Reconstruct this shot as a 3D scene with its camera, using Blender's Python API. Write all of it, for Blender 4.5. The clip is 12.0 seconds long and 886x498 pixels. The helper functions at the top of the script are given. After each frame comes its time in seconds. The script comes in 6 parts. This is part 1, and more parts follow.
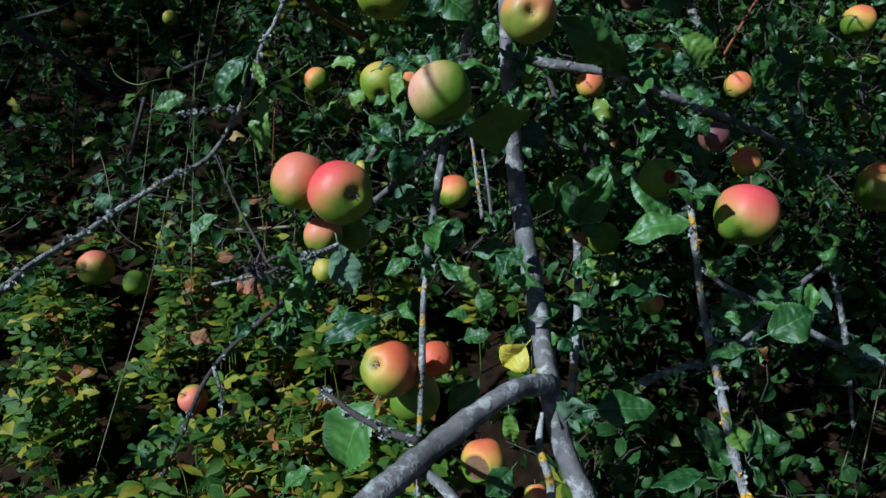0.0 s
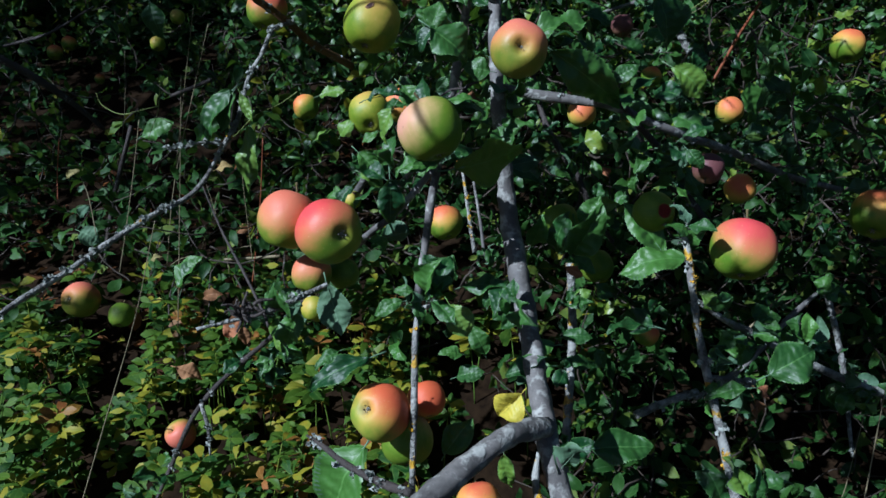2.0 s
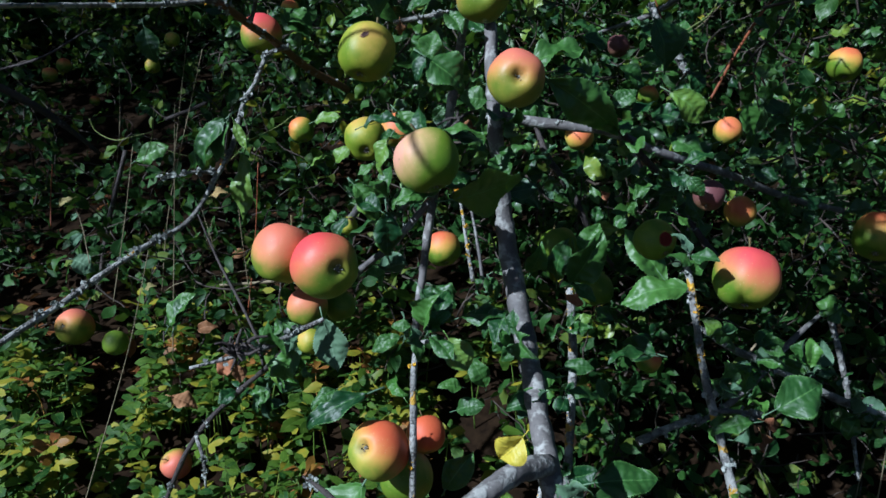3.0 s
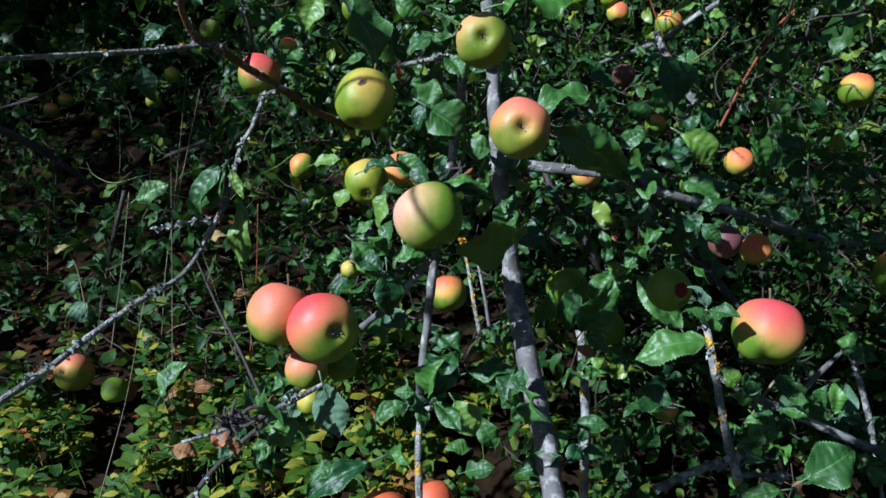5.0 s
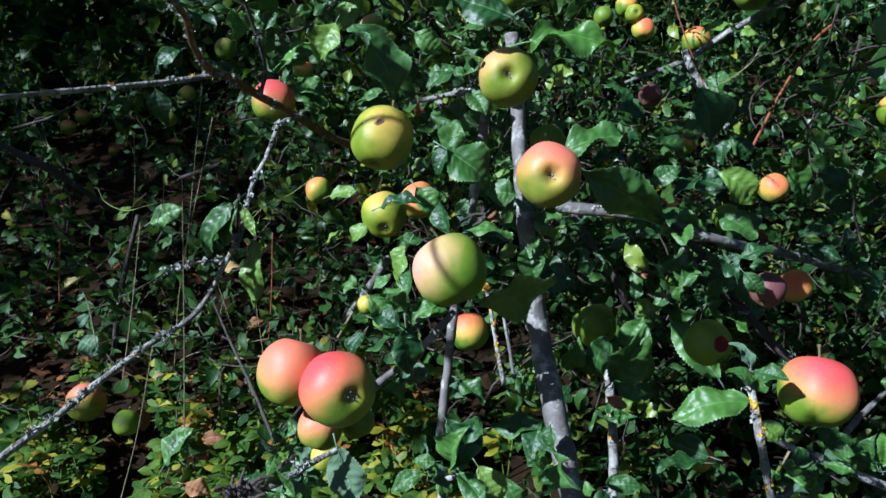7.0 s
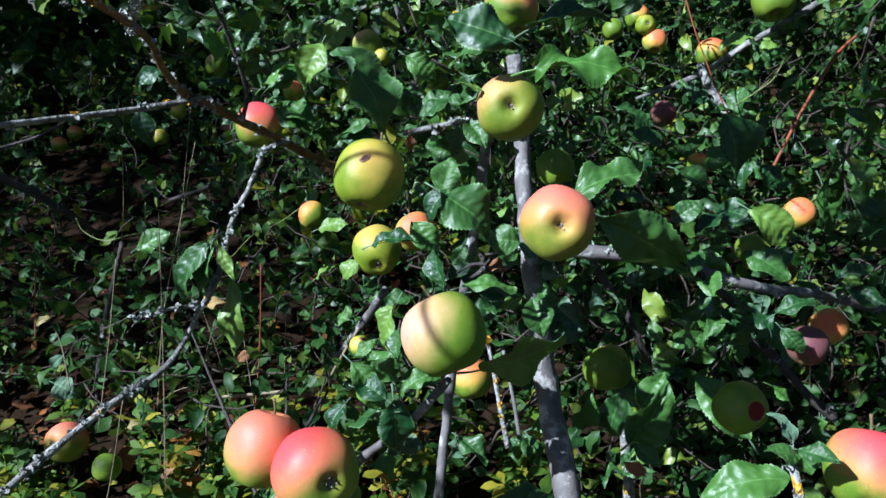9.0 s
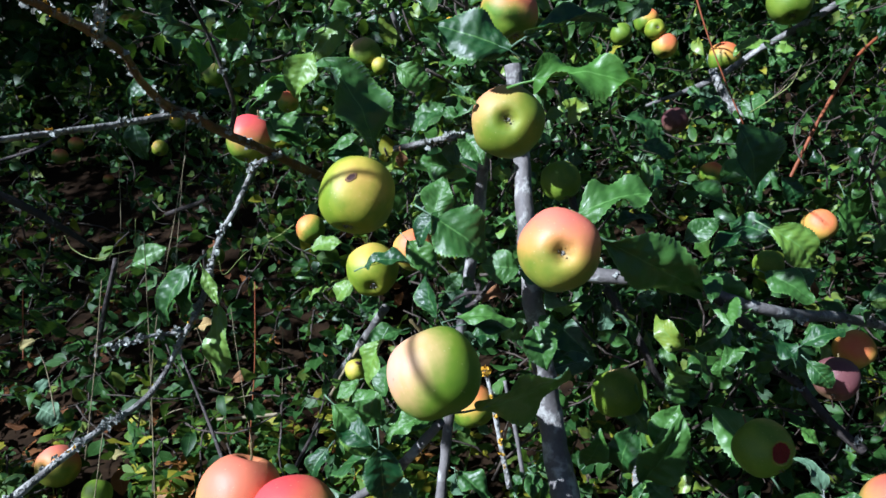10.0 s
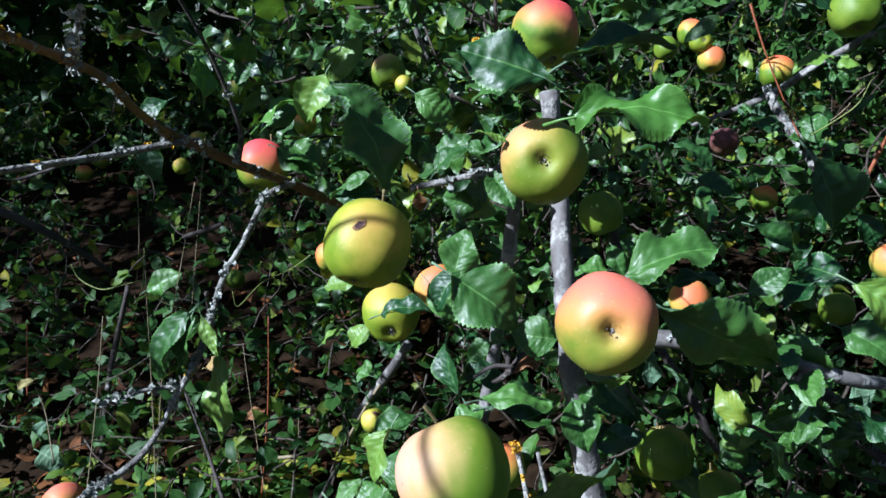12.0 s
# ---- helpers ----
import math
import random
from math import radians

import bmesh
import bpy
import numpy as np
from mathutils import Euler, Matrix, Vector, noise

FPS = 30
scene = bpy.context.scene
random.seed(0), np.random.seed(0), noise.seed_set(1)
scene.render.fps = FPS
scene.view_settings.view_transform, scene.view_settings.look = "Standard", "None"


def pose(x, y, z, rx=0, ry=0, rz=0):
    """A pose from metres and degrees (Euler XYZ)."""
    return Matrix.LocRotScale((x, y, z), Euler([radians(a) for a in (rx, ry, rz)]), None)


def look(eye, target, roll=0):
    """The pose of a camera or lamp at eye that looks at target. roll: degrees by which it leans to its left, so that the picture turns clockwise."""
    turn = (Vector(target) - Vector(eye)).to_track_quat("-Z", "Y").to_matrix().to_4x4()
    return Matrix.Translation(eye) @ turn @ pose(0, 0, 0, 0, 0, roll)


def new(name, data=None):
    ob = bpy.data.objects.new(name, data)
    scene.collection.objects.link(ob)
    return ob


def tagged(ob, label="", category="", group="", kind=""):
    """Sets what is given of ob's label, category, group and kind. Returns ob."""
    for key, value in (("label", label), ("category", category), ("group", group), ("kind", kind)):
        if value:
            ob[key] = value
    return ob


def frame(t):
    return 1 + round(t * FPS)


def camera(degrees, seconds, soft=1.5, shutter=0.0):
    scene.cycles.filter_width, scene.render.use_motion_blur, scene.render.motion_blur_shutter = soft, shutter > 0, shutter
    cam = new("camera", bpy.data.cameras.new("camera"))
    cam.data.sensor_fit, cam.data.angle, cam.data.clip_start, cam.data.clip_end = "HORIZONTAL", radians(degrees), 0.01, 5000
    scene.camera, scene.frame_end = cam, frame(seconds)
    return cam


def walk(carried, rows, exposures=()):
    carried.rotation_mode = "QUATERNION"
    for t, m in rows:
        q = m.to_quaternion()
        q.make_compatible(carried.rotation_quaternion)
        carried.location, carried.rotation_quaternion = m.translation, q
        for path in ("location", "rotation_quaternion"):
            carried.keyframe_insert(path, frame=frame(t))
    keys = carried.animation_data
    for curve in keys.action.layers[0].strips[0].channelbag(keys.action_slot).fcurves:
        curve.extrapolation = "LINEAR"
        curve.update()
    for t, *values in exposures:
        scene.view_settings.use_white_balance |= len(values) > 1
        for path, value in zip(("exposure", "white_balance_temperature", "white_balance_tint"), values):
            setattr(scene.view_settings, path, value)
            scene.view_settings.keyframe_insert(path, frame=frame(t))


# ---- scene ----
cam = camera(63.3, 12.0, soft=1.6)
PATH = [
    (0, (0.0742, 0.03194, 1.03547), (0.01969, 1.86718, 0.24243), 0.42),
    (0.5, (0.07488, 0.03641, 1.0372), (0.02753, 1.87577, 0.25329), 0.39),
    (1, (0.07524, 0.04283, 1.03964), (0.03216, 1.8866, 0.26589), 0.39),
    (1.5, (0.07538, 0.05006, 1.04371), (0.03618, 1.898, 0.27979), 0.27),
    (2, (0.0738, 0.05974, 1.05117), (0.04158, 1.9132, 0.30038), 0.09),
    (2.5, (0.07296, 0.06981, 1.0586), (0.04528, 1.92941, 0.32299), -0.20),
    (3, (0.07324, 0.08171, 1.06594), (0.04739, 1.9486, 0.34897), -0.42),
    (5, (0.0768, 0.13263, 1.09372), (0.03203, 2.0157, 0.4214), -1.67),
    (5.5, (0.07669, 0.14363, 1.10059), (0.02268, 2.0286, 0.43427), -1.89),
    (6, (0.07541, 0.15991, 1.11094), (0.00856, 2.04447, 0.44463), -2.11),
    (6.5, (0.07159, 0.17636, 1.1189), (-0.00558, 2.06125, 0.45465), -2.14),
    (7, (0.07171, 0.19657, 1.12476), (-0.02157, 2.08174, 0.46339), -2.19),
    (9, (0.08019, 0.29972, 1.13724), (-0.03094, 2.1893, 0.49139), -2.72),
    (9.5, (0.08972, 0.3284, 1.13441), (-0.03816, 2.22113, 0.50101), -3.02),
    (10, (0.09374, 0.35966, 1.13633), (-0.04702, 2.25249, 0.50594), -3.38),
    (10.5, (0.09476, 0.38724, 1.13249), (-0.06478, 2.28288, 0.51515), -3.60),
    (11, (0.09555, 0.41706, 1.13907), (-0.08812, 2.30953, 0.51873), -3.78),
    (11.5, (0.09454, 0.44114, 1.14083), (-0.11038, 2.33451, 0.52998), -3.87),
    (12, (0.09437, 0.46337, 1.14391), (-0.13215, 2.35691, 0.54124), -3.86),
]
STOPS = [(0, 0.18, 5000, 8), (3, 0.42, 5050, 10), (6, 0.8, 5120, 12), (9, 1.12, 5180, 14), (12, 1.14, 5200, 14)]
walk(cam, [(t, look(eye, target, roll)) for t, eye, target, roll in PATH], STOPS)

# ---- light: a clear sky and one sun, high on the left, a little behind the eye ----
SUN_FROM = Vector((-0.62, -0.40, 0.68)).normalized()
world = bpy.data.worlds.new("sky")
scene.world = world
world.use_nodes = True
sky = world.node_tree.nodes.new("ShaderNodeTexSky")
sky.sky_type = "NISHITA"
sky.sun_disc = False
sky.sun_elevation = math.asin(SUN_FROM.z)
sky.sun_rotation = math.atan2(SUN_FROM.x, SUN_FROM.y)
world.node_tree.nodes["Background"].inputs[1].default_value = 0.025
world.node_tree.links.new(sky.outputs[0], world.node_tree.nodes["Background"].inputs[0])
sun_data = bpy.data.lights.new("sun", "SUN")
sun_data.energy, sun_data.angle, sun_data.color = 5.0, radians(0.53), (1.0, 0.965, 0.91)
sun = new("sun", sun_data)
sun.matrix_world = look(SUN_FROM * 20, (0, 0, 0))


# ---- materials ----
class Nodes:
    """A material's node tree with short calls."""

    def __init__(self, name):
        self.mat = bpy.data.materials.new(name)
        self.mat.use_nodes = True
        self.tree = self.mat.node_tree
        self.bsdf = self.tree.nodes["Principled BSDF"]
        self.out = self.tree.nodes["Material Output"]

    def add(self, kind, operation=None):
        node = self.tree.nodes.new(kind)
        if operation:
            node.operation = operation
        return node

    def link(self, a, b):
        self.tree.links.new(a, b)

    def value(self, socket, what):
        if isinstance(what, bpy.types.NodeSocket):
            self.link(what, socket)
        else:
            socket.default_value = what

    def noise(self, scale, detail=4.0, rough=0.6, vector=None):
        node = self.add("ShaderNodeTexNoise")
        node.inputs["Scale"].default_value = scale
        node.inputs["Detail"].default_value = detail
        node.inputs["Roughness"].default_value = rough
        if vector is not None:
            self.link(vector, node.inputs["Vector"])
        return node.outputs["Fac"]

    def ramp(self, fac, stops, ease="LINEAR"):
        node = self.add("ShaderNodeValToRGB")
        node.color_ramp.interpolation = ease
        for n, (at, colour) in enumerate(stops):
            spot = node.color_ramp.elements[n] if n < 2 else node.color_ramp.elements.new(at)
            spot.position = at
            spot.color = (*colour, 1) if not isinstance(colour, float) else (colour, colour, colour, 1)
        self.link(fac, node.inputs[0])
        return node.outputs[0]

    def mix(self, fac, a, b, blend="MIX"):
        node = self.add("ShaderNodeMix")
        node.data_type, node.blend_type = "RGBA", blend
        for socket, what in ((node.inputs[0], fac), (node.inputs[6], a), (node.inputs[7], b)):
            self.value(socket, (*what, 1) if isinstance(what, tuple) else what)
        return node.outputs[2]

    def math(self, how, a, b=0.0, c=0.0):
        node = self.add("ShaderNodeMath", operation=how)
        for socket, what in zip(node.inputs, (a, b, c)):
            self.value(socket, what)
        return node.outputs[0]

    def bump(self, height, strength, distance=0.002):
        node = self.add("ShaderNodeBump")
        node.inputs["Strength"].default_value = strength
        node.inputs["Distance"].default_value = distance
        self.link(height, node.inputs["Height"])
        self.link(node.outputs[0], self.bsdf.inputs["Normal"])

    def done(self, colour, rough, spec=0.5):
        self.value(self.bsdf.inputs["Base Color"], (*colour, 1) if isinstance(colour, tuple) else colour)
        self.value(self.bsdf.inputs["Roughness"], rough)
        self.bsdf.inputs["Specular IOR Level"].default_value = spec
        return self.mat


def leaf_material(name, dark, light, odd, odd_share, rough=0.4, through_colour=(0.16, 0.3, 0.03), let_through=0.15, single=False, spec=0.5):
    """Leaf skin with a pale midrib, side veins, uneven green and a share of odd-coloured leaves."""
    n = Nodes(name)
    uv = n.add("ShaderNodeTexCoord").outputs["UV"]
    split = n.add("ShaderNodeSeparateXYZ")
    n.link(uv, split.inputs[0])
    along, across = split.outputs[0], n.math("ABSOLUTE", n.math("SUBTRACT", split.outputs[1], 0.5))
    chance = n.add("ShaderNodeObjectInfo").outputs["Random"] if single else n.add("ShaderNodeNewGeometry").outputs["Random Per Island"]
    blotch = n.noise(7.0 if single else 60.0, 3.0)
    skin = n.mix(n.math("ADD", n.math("MULTIPLY", chance, 0.75), n.math("MULTIPLY", n.math("SUBTRACT", blotch, 0.5), 0.5 if single else 0.9)), dark, light)
    turned = n.math("FRACT", n.math("MULTIPLY", chance, 7.31))
    skin = n.mix(n.math("LESS_THAN", turned, odd_share), skin, n.mix(blotch, odd, light))
    midrib = n.math("LESS_THAN", across, 0.016)
    side = n.math("SINE", n.math("MULTIPLY", n.math("SUBTRACT", along, n.math("ADD", n.math("MULTIPLY", across, 0.6), n.math("MULTIPLY", n.noise(26.0, 2.0), 0.09))), 58.0))
    vein = n.ramp(side, [(0.93, 0.0), (1.0, 1.0)])
    skin = n.mix(n.math("MULTIPLY", n.math("MAXIMUM", midrib, n.math("MULTIPLY", vein, 0.2 if single else 0.08)), 0.4), skin, tuple(1.6 * c + 0.05 for c in light))
    margin = n.ramp(n.math("ADD", across, n.math("MULTIPLY", n.noise(45.0, 2.0), 0.05)), [(0.485, 0.0), (0.51, 1.0)])
    skin = n.mix(n.math("MULTIPLY", margin, 0.6), skin, tuple(1.4 * c + 0.03 for c in light))
    scab = n.ramp(n.noise(230.0, 2.0), [(0.70, 0.0), (0.76, 1.0)])
    skin = n.mix(n.math("MULTIPLY", scab, 0.5), skin, (0.09, 0.06, 0.025))
    n.bump(n.math("ADD", n.math("MULTIPLY", side, 0.16 if single else 0.06), n.math("MULTIPLY", n.noise(6.0 if single else 90.0, 0.0), 1.6 if single else 1.2)), 0.4 if single else 0.3, 0.0012 if single else 0.003)
    n.done(skin, n.ramp(blotch, [(0.3, rough - 0.06), (0.75, rough + 0.16)]), spec)
    glow = n.add("ShaderNodeBsdfTranslucent")
    n.value(glow.inputs[0], n.mix(0.6, skin, through_colour))
    both = n.add("ShaderNodeMixShader")
    both.inputs[0].default_value = let_through
    n.link(n.bsdf.outputs[0], both.inputs[1])
    n.link(glow.outputs[0], both.inputs[2])
    n.link(both.outputs[0], n.out.inputs[0])
    return n.mat


def bark_material(name, dark, light, lichen_share=0.45, orange=0.0, scale=1.0, relief=0.9):
    """Smooth fruit-wood bark: grey-brown, pale lichen crusts, fine cracks."""
    n = Nodes(name)
    place = n.add("ShaderNodeTexCoord").outputs["Object"]
    grain = n.noise(140.0 * scale, 5.0, 0.7, place)
    colour = n.mix(grain, dark, light)
    crust = n.ramp(n.noise(46.0 * scale, 4.0, 0.65, place), [(1 - lichen_share - 0.05, 0.0), (1 - lichen_share + 0.06, 1.0)])
    colour = n.mix(n.math("MULTIPLY", crust, 0.8), colour, n.mix(n.noise(300.0, 2.0, 0.6, place), (0.3, 0.31, 0.28), (0.56, 0.56, 0.5)))
    if orange:
        spots = n.ramp(n.noise(58.0, 3.0, 0.55, place), [(1 - orange, 0.0), (1 - orange + 0.03, 1.0)])
        colour = n.mix(spots, colour, n.mix(grain, (0.5, 0.26, 0.01), (0.7, 0.45, 0.04)))
    stain = n.ramp(n.noise(19.0 * scale, 3.0, 0.6, place), [(0.42, 0.0), (0.62, 1.0)])
    colour = n.mix(n.math("MULTIPLY", stain, 0.5), colour, n.mix(grain, tuple(0.4 * c for c in dark), dark))
    n.bump(n.math("ADD", grain, n.math("MULTIPLY", crust, 0.9)), relief, 0.004)
    return n.done(colour, n.ramp(grain, [(0.3, 0.5), (0.7, 0.8)]), 0.35)


def apple_material(name, start, red, peach, green, yellow, side=0.6, top=0.72):
    """Apple skin. Local -z is the eye of the fruit, local +x the sunny side; the blush begins at start, from 1 (none) to -1 (all round)."""
    n = Nodes(name)
    place = n.add("ShaderNodeTexCoord").outputs["Object"]
    split = n.add("ShaderNodeSeparateXYZ")
    n.link(place, split.inputs[0])
    size = n.add("ShaderNodeVectorMath", operation="NORMALIZE")
    n.link(place, size.inputs[0])
    unit = n.add("ShaderNodeSeparateXYZ")
    n.link(size.outputs[0], unit.inputs[0])
    lean = n.math("ADD", n.math("MULTIPLY", unit.outputs[0], side), n.math("MULTIPLY", unit.outputs[2], top))
    stretch = n.add("ShaderNodeMapping")
    stretch.inputs["Scale"].default_value = (9, 9, 1.2)
    n.link(place, stretch.inputs[0])
    streak = n.noise(1.0, 4.0, 0.6, stretch.outputs[0])
    cloud = n.noise(2.4, 3.0, 0.55, place)
    blush = n.math("ADD", n.math("MULTIPLY", n.math("ADD", lean, n.math("ADD", n.math("MULTIPLY", n.math("SUBTRACT", streak, 0.5), 0.24), n.math("MULTIPLY", n.math("SUBTRACT", cloud, 0.5), 0.6))), 0.4), 0.5)
    mid = 0.5 + 0.4 * start
    ground = n.mix(n.ramp(cloud, [(0.35, 0.0), (0.7, 1.0)]), green, yellow)
    flush = n.mix(n.ramp(blush, [(max(0.0, mid), 0.0), (min(1.0, mid + 0.36), 1.0)], "EASE"), peach, red)
    skin = n.mix(n.ramp(blush, [(max(0.0, mid - 0.15), 0.0), (min(0.999, mid + 0.15), 1.0)], "EASE"), ground, flush)
    dots = n.add("ShaderNodeTexVoronoi")
    dots.inputs["Scale"].default_value = 15.0
    n.link(place, dots.inputs["Vector"])
    skin = n.mix(n.math("MULTIPLY", n.ramp(dots.outputs["Distance"], [(0.08, 1.0), (0.14, 0.0)]), 0.22), skin, (0.62, 0.55, 0.28))
    russet = n.ramp(n.math("ADD", n.math("ABSOLUTE", unit.outputs[2]), n.math("MULTIPLY", n.math("SUBTRACT", n.noise(8.0, 3.0, 0.6, place), 0.5), 0.12)), [(0.955, 0.0), (0.99, 1.0)])
    skin = n.mix(n.math("MULTIPLY", russet, 0.45), skin, (0.12, 0.08, 0.03))
    scar = n.ramp(n.noise(6.5, 2.0, 0.5, place), [(0.73, 0.0), (0.76, 1.0)])
    skin = n.mix(n.math("MULTIPLY", scar, 0.55), skin, (0.16, 0.09, 0.04))
    n.bump(n.noise(14.0, 2.0, 0.5, place), 0.08, 0.002)
    n.bsdf.inputs["Subsurface Weight"].default_value = 0.0
    n.bsdf.inputs["Coat Weight"].default_value = 0.0
    n.bsdf.inputs["Coat Roughness"].default_value = 0.3
    return n.done(skin, n.ramp(cloud, [(0.3, 0.46), (0.7, 0.6)]), 0.36)


def plain_material(name, a, b, scale, rough, bump=0.5, spec=0.3):
    n = Nodes(name)
    place = n.add("ShaderNodeTexCoord").outputs["Object"]
    grain = n.noise(scale, 5.0, 0.65, place)
    n.bump(grain, bump, 0.002)
    return n.done(n.mix(n.ramp(grain, [(0.3, 0.0), (0.7, 1.0)]), a, b), rough, spec)


LEAF = leaf_material("apple_leaf", (0.009, 0.05, 0.012), (0.085, 0.205, 0.03), (0.17, 0.26, 0.03), 0.06, 0.42, (0.22, 0.42, 0.02), 0.2, single=True, spec=0.55)
LEAF_UNDER = leaf_material("apple_leaf_underside", (0.07, 0.135, 0.075), (0.12, 0.2, 0.11), (0.16, 0.2, 0.06), 0.05, 0.62, single=True, spec=0.25)
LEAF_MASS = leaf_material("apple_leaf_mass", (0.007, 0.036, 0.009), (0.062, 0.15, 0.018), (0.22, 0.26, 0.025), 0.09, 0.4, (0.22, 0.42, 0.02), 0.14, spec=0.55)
LEAF_YELLOW = leaf_material("yellowed_leaf", (0.6, 0.3, 0.02), (0.6, 0.46, 0.03), (0.4, 0.4, 0.05), 0.2, 0.5, (0.6, 0.4, 0.04), single=True)
LEAF_LIME = leaf_material("young_and_sheen_leaf", (0.05, 0.15, 0.02), (0.11, 0.25, 0.04), (0.2, 0.28, 0.05), 0.2, 0.35, (0.25, 0.42, 0.04), 0.28, single=True)
LEAF_DEAD = leaf_material("withered_leaf", (0.16, 0.075, 0.03), (0.38, 0.2, 0.09), (0.3, 0.08, 0.04), 0.3, 0.7, (0.3, 0.12, 0.03), 0.15, single=True, spec=0.2)
LEAF_PALE = leaf_material("papery_leaf", (0.17, 0.15, 0.05), (0.32, 0.28, 0.11), (0.3, 0.16, 0.05), 0.2, 0.65, (0.3, 0.25, 0.05), 0.15, single=True, spec=0.2)
HERB = leaf_material("ground_herb_leaf", (0.01, 0.048, 0.007), (0.1, 0.175, 0.01), (0.36, 0.26, 0.018), 0.2, 0.55, (0.3, 0.4, 0.03), 0.22, spec=0.25)
HERB_RED = leaf_material("autumn_herb_leaf", (0.16, 0.07, 0.012), (0.3, 0.17, 0.022), (0.24, 0.05, 0.03), 0.35, 0.5, (0.4, 0.2, 0.04), 0.22, spec=0.3)
BUSH = leaf_material("undergrowth_leaf", (0.007, 0.03, 0.006), (0.04, 0.105, 0.015), (0.15, 0.16, 0.02), 0.14, 0.5, spec=0.25)
LITTER = leaf_material("leaf_litter", (0.04, 0.015, 0.006), (0.15, 0.062, 0.018), (0.22, 0.08, 0.02), 0.25, 0.75, (0.2, 0.1, 0.03), 0.1, spec=0.15)
BARK = bark_material("limb_bark", (0.055, 0.052, 0.05), (0.24, 0.225, 0.205), 0.44, relief=0.3)
BARK_RUST = bark_material("warm_brown_bark", (0.07, 0.035, 0.016), (0.3, 0.16, 0.065), 0.36, 0.12)
BARK_LICHEN = bark_material("lichened_bark", (0.06, 0.056, 0.05), (0.2, 0.19, 0.17), 0.52, 0.1)
BARK_GOLD = bark_material("gold_lichened_bark", (0.1, 0.1, 0.095), (0.28, 0.27, 0.24), 0.55, 0.42)
BARK_DARK = bark_material("dark_bark", (0.025, 0.02, 0.018), (0.085, 0.07, 0.06), 0.34)
TWIG = bark_material("twig_bark", (0.026, 0.021, 0.016), (0.105, 0.082, 0.06), 0.3)
LICHEN = plain_material("grey_lichen", (0.17, 0.19, 0.17), (0.42, 0.44, 0.39), 220.0, 0.9, 0.9, 0.1)
LICHEN_GOLD = plain_material("gold_lichen", (0.5, 0.24, 0.01), (0.68, 0.45, 0.05), 240.0, 0.9, 0.9, 0.1)
STRAW = plain_material("dry_straw", (0.13, 0.11, 0.06), (0.3, 0.25, 0.15), 160.0, 0.7, 0.3)
RUSTY = plain_material("red_brown_stem", (0.13, 0.035, 0.014), (0.27, 0.085, 0.03), 160.0, 0.55, 0.3)
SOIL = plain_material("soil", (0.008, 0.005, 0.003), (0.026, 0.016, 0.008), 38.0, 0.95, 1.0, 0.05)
VINE = plain_material("green_vine_stem", (0.09, 0.13, 0.03), (0.24, 0.27, 0.08), 200.0, 0.6, 0.3)
STALK = plain_material("fruit_stalk", (0.09, 0.07, 0.03), (0.2, 0.16, 0.06), 300.0, 0.7)
CALYX = plain_material("dry_calyx", (0.07, 0.065, 0.05), (0.5, 0.48, 0.4), 300.0, 0.9, 0.9)
ROT = plain_material("rotten_flesh", (0.05, 0.008, 0.008), (0.2, 0.015, 0.014), 60.0, 0.6, 0.8, 0.2)
HOLLOW = plain_material("worm_hole_flesh", (0.14, 0.065, 0.03), (0.4, 0.25, 0.12), 300.0, 0.8, 0.8)
PIT = plain_material("worm_pit", (0.03, 0.015, 0.014), (0.1, 0.055, 0.05), 200.0, 0.9)
GREEN, YELLOW = (0.1, 0.19, 0.012), (0.22, 0.26, 0.02)
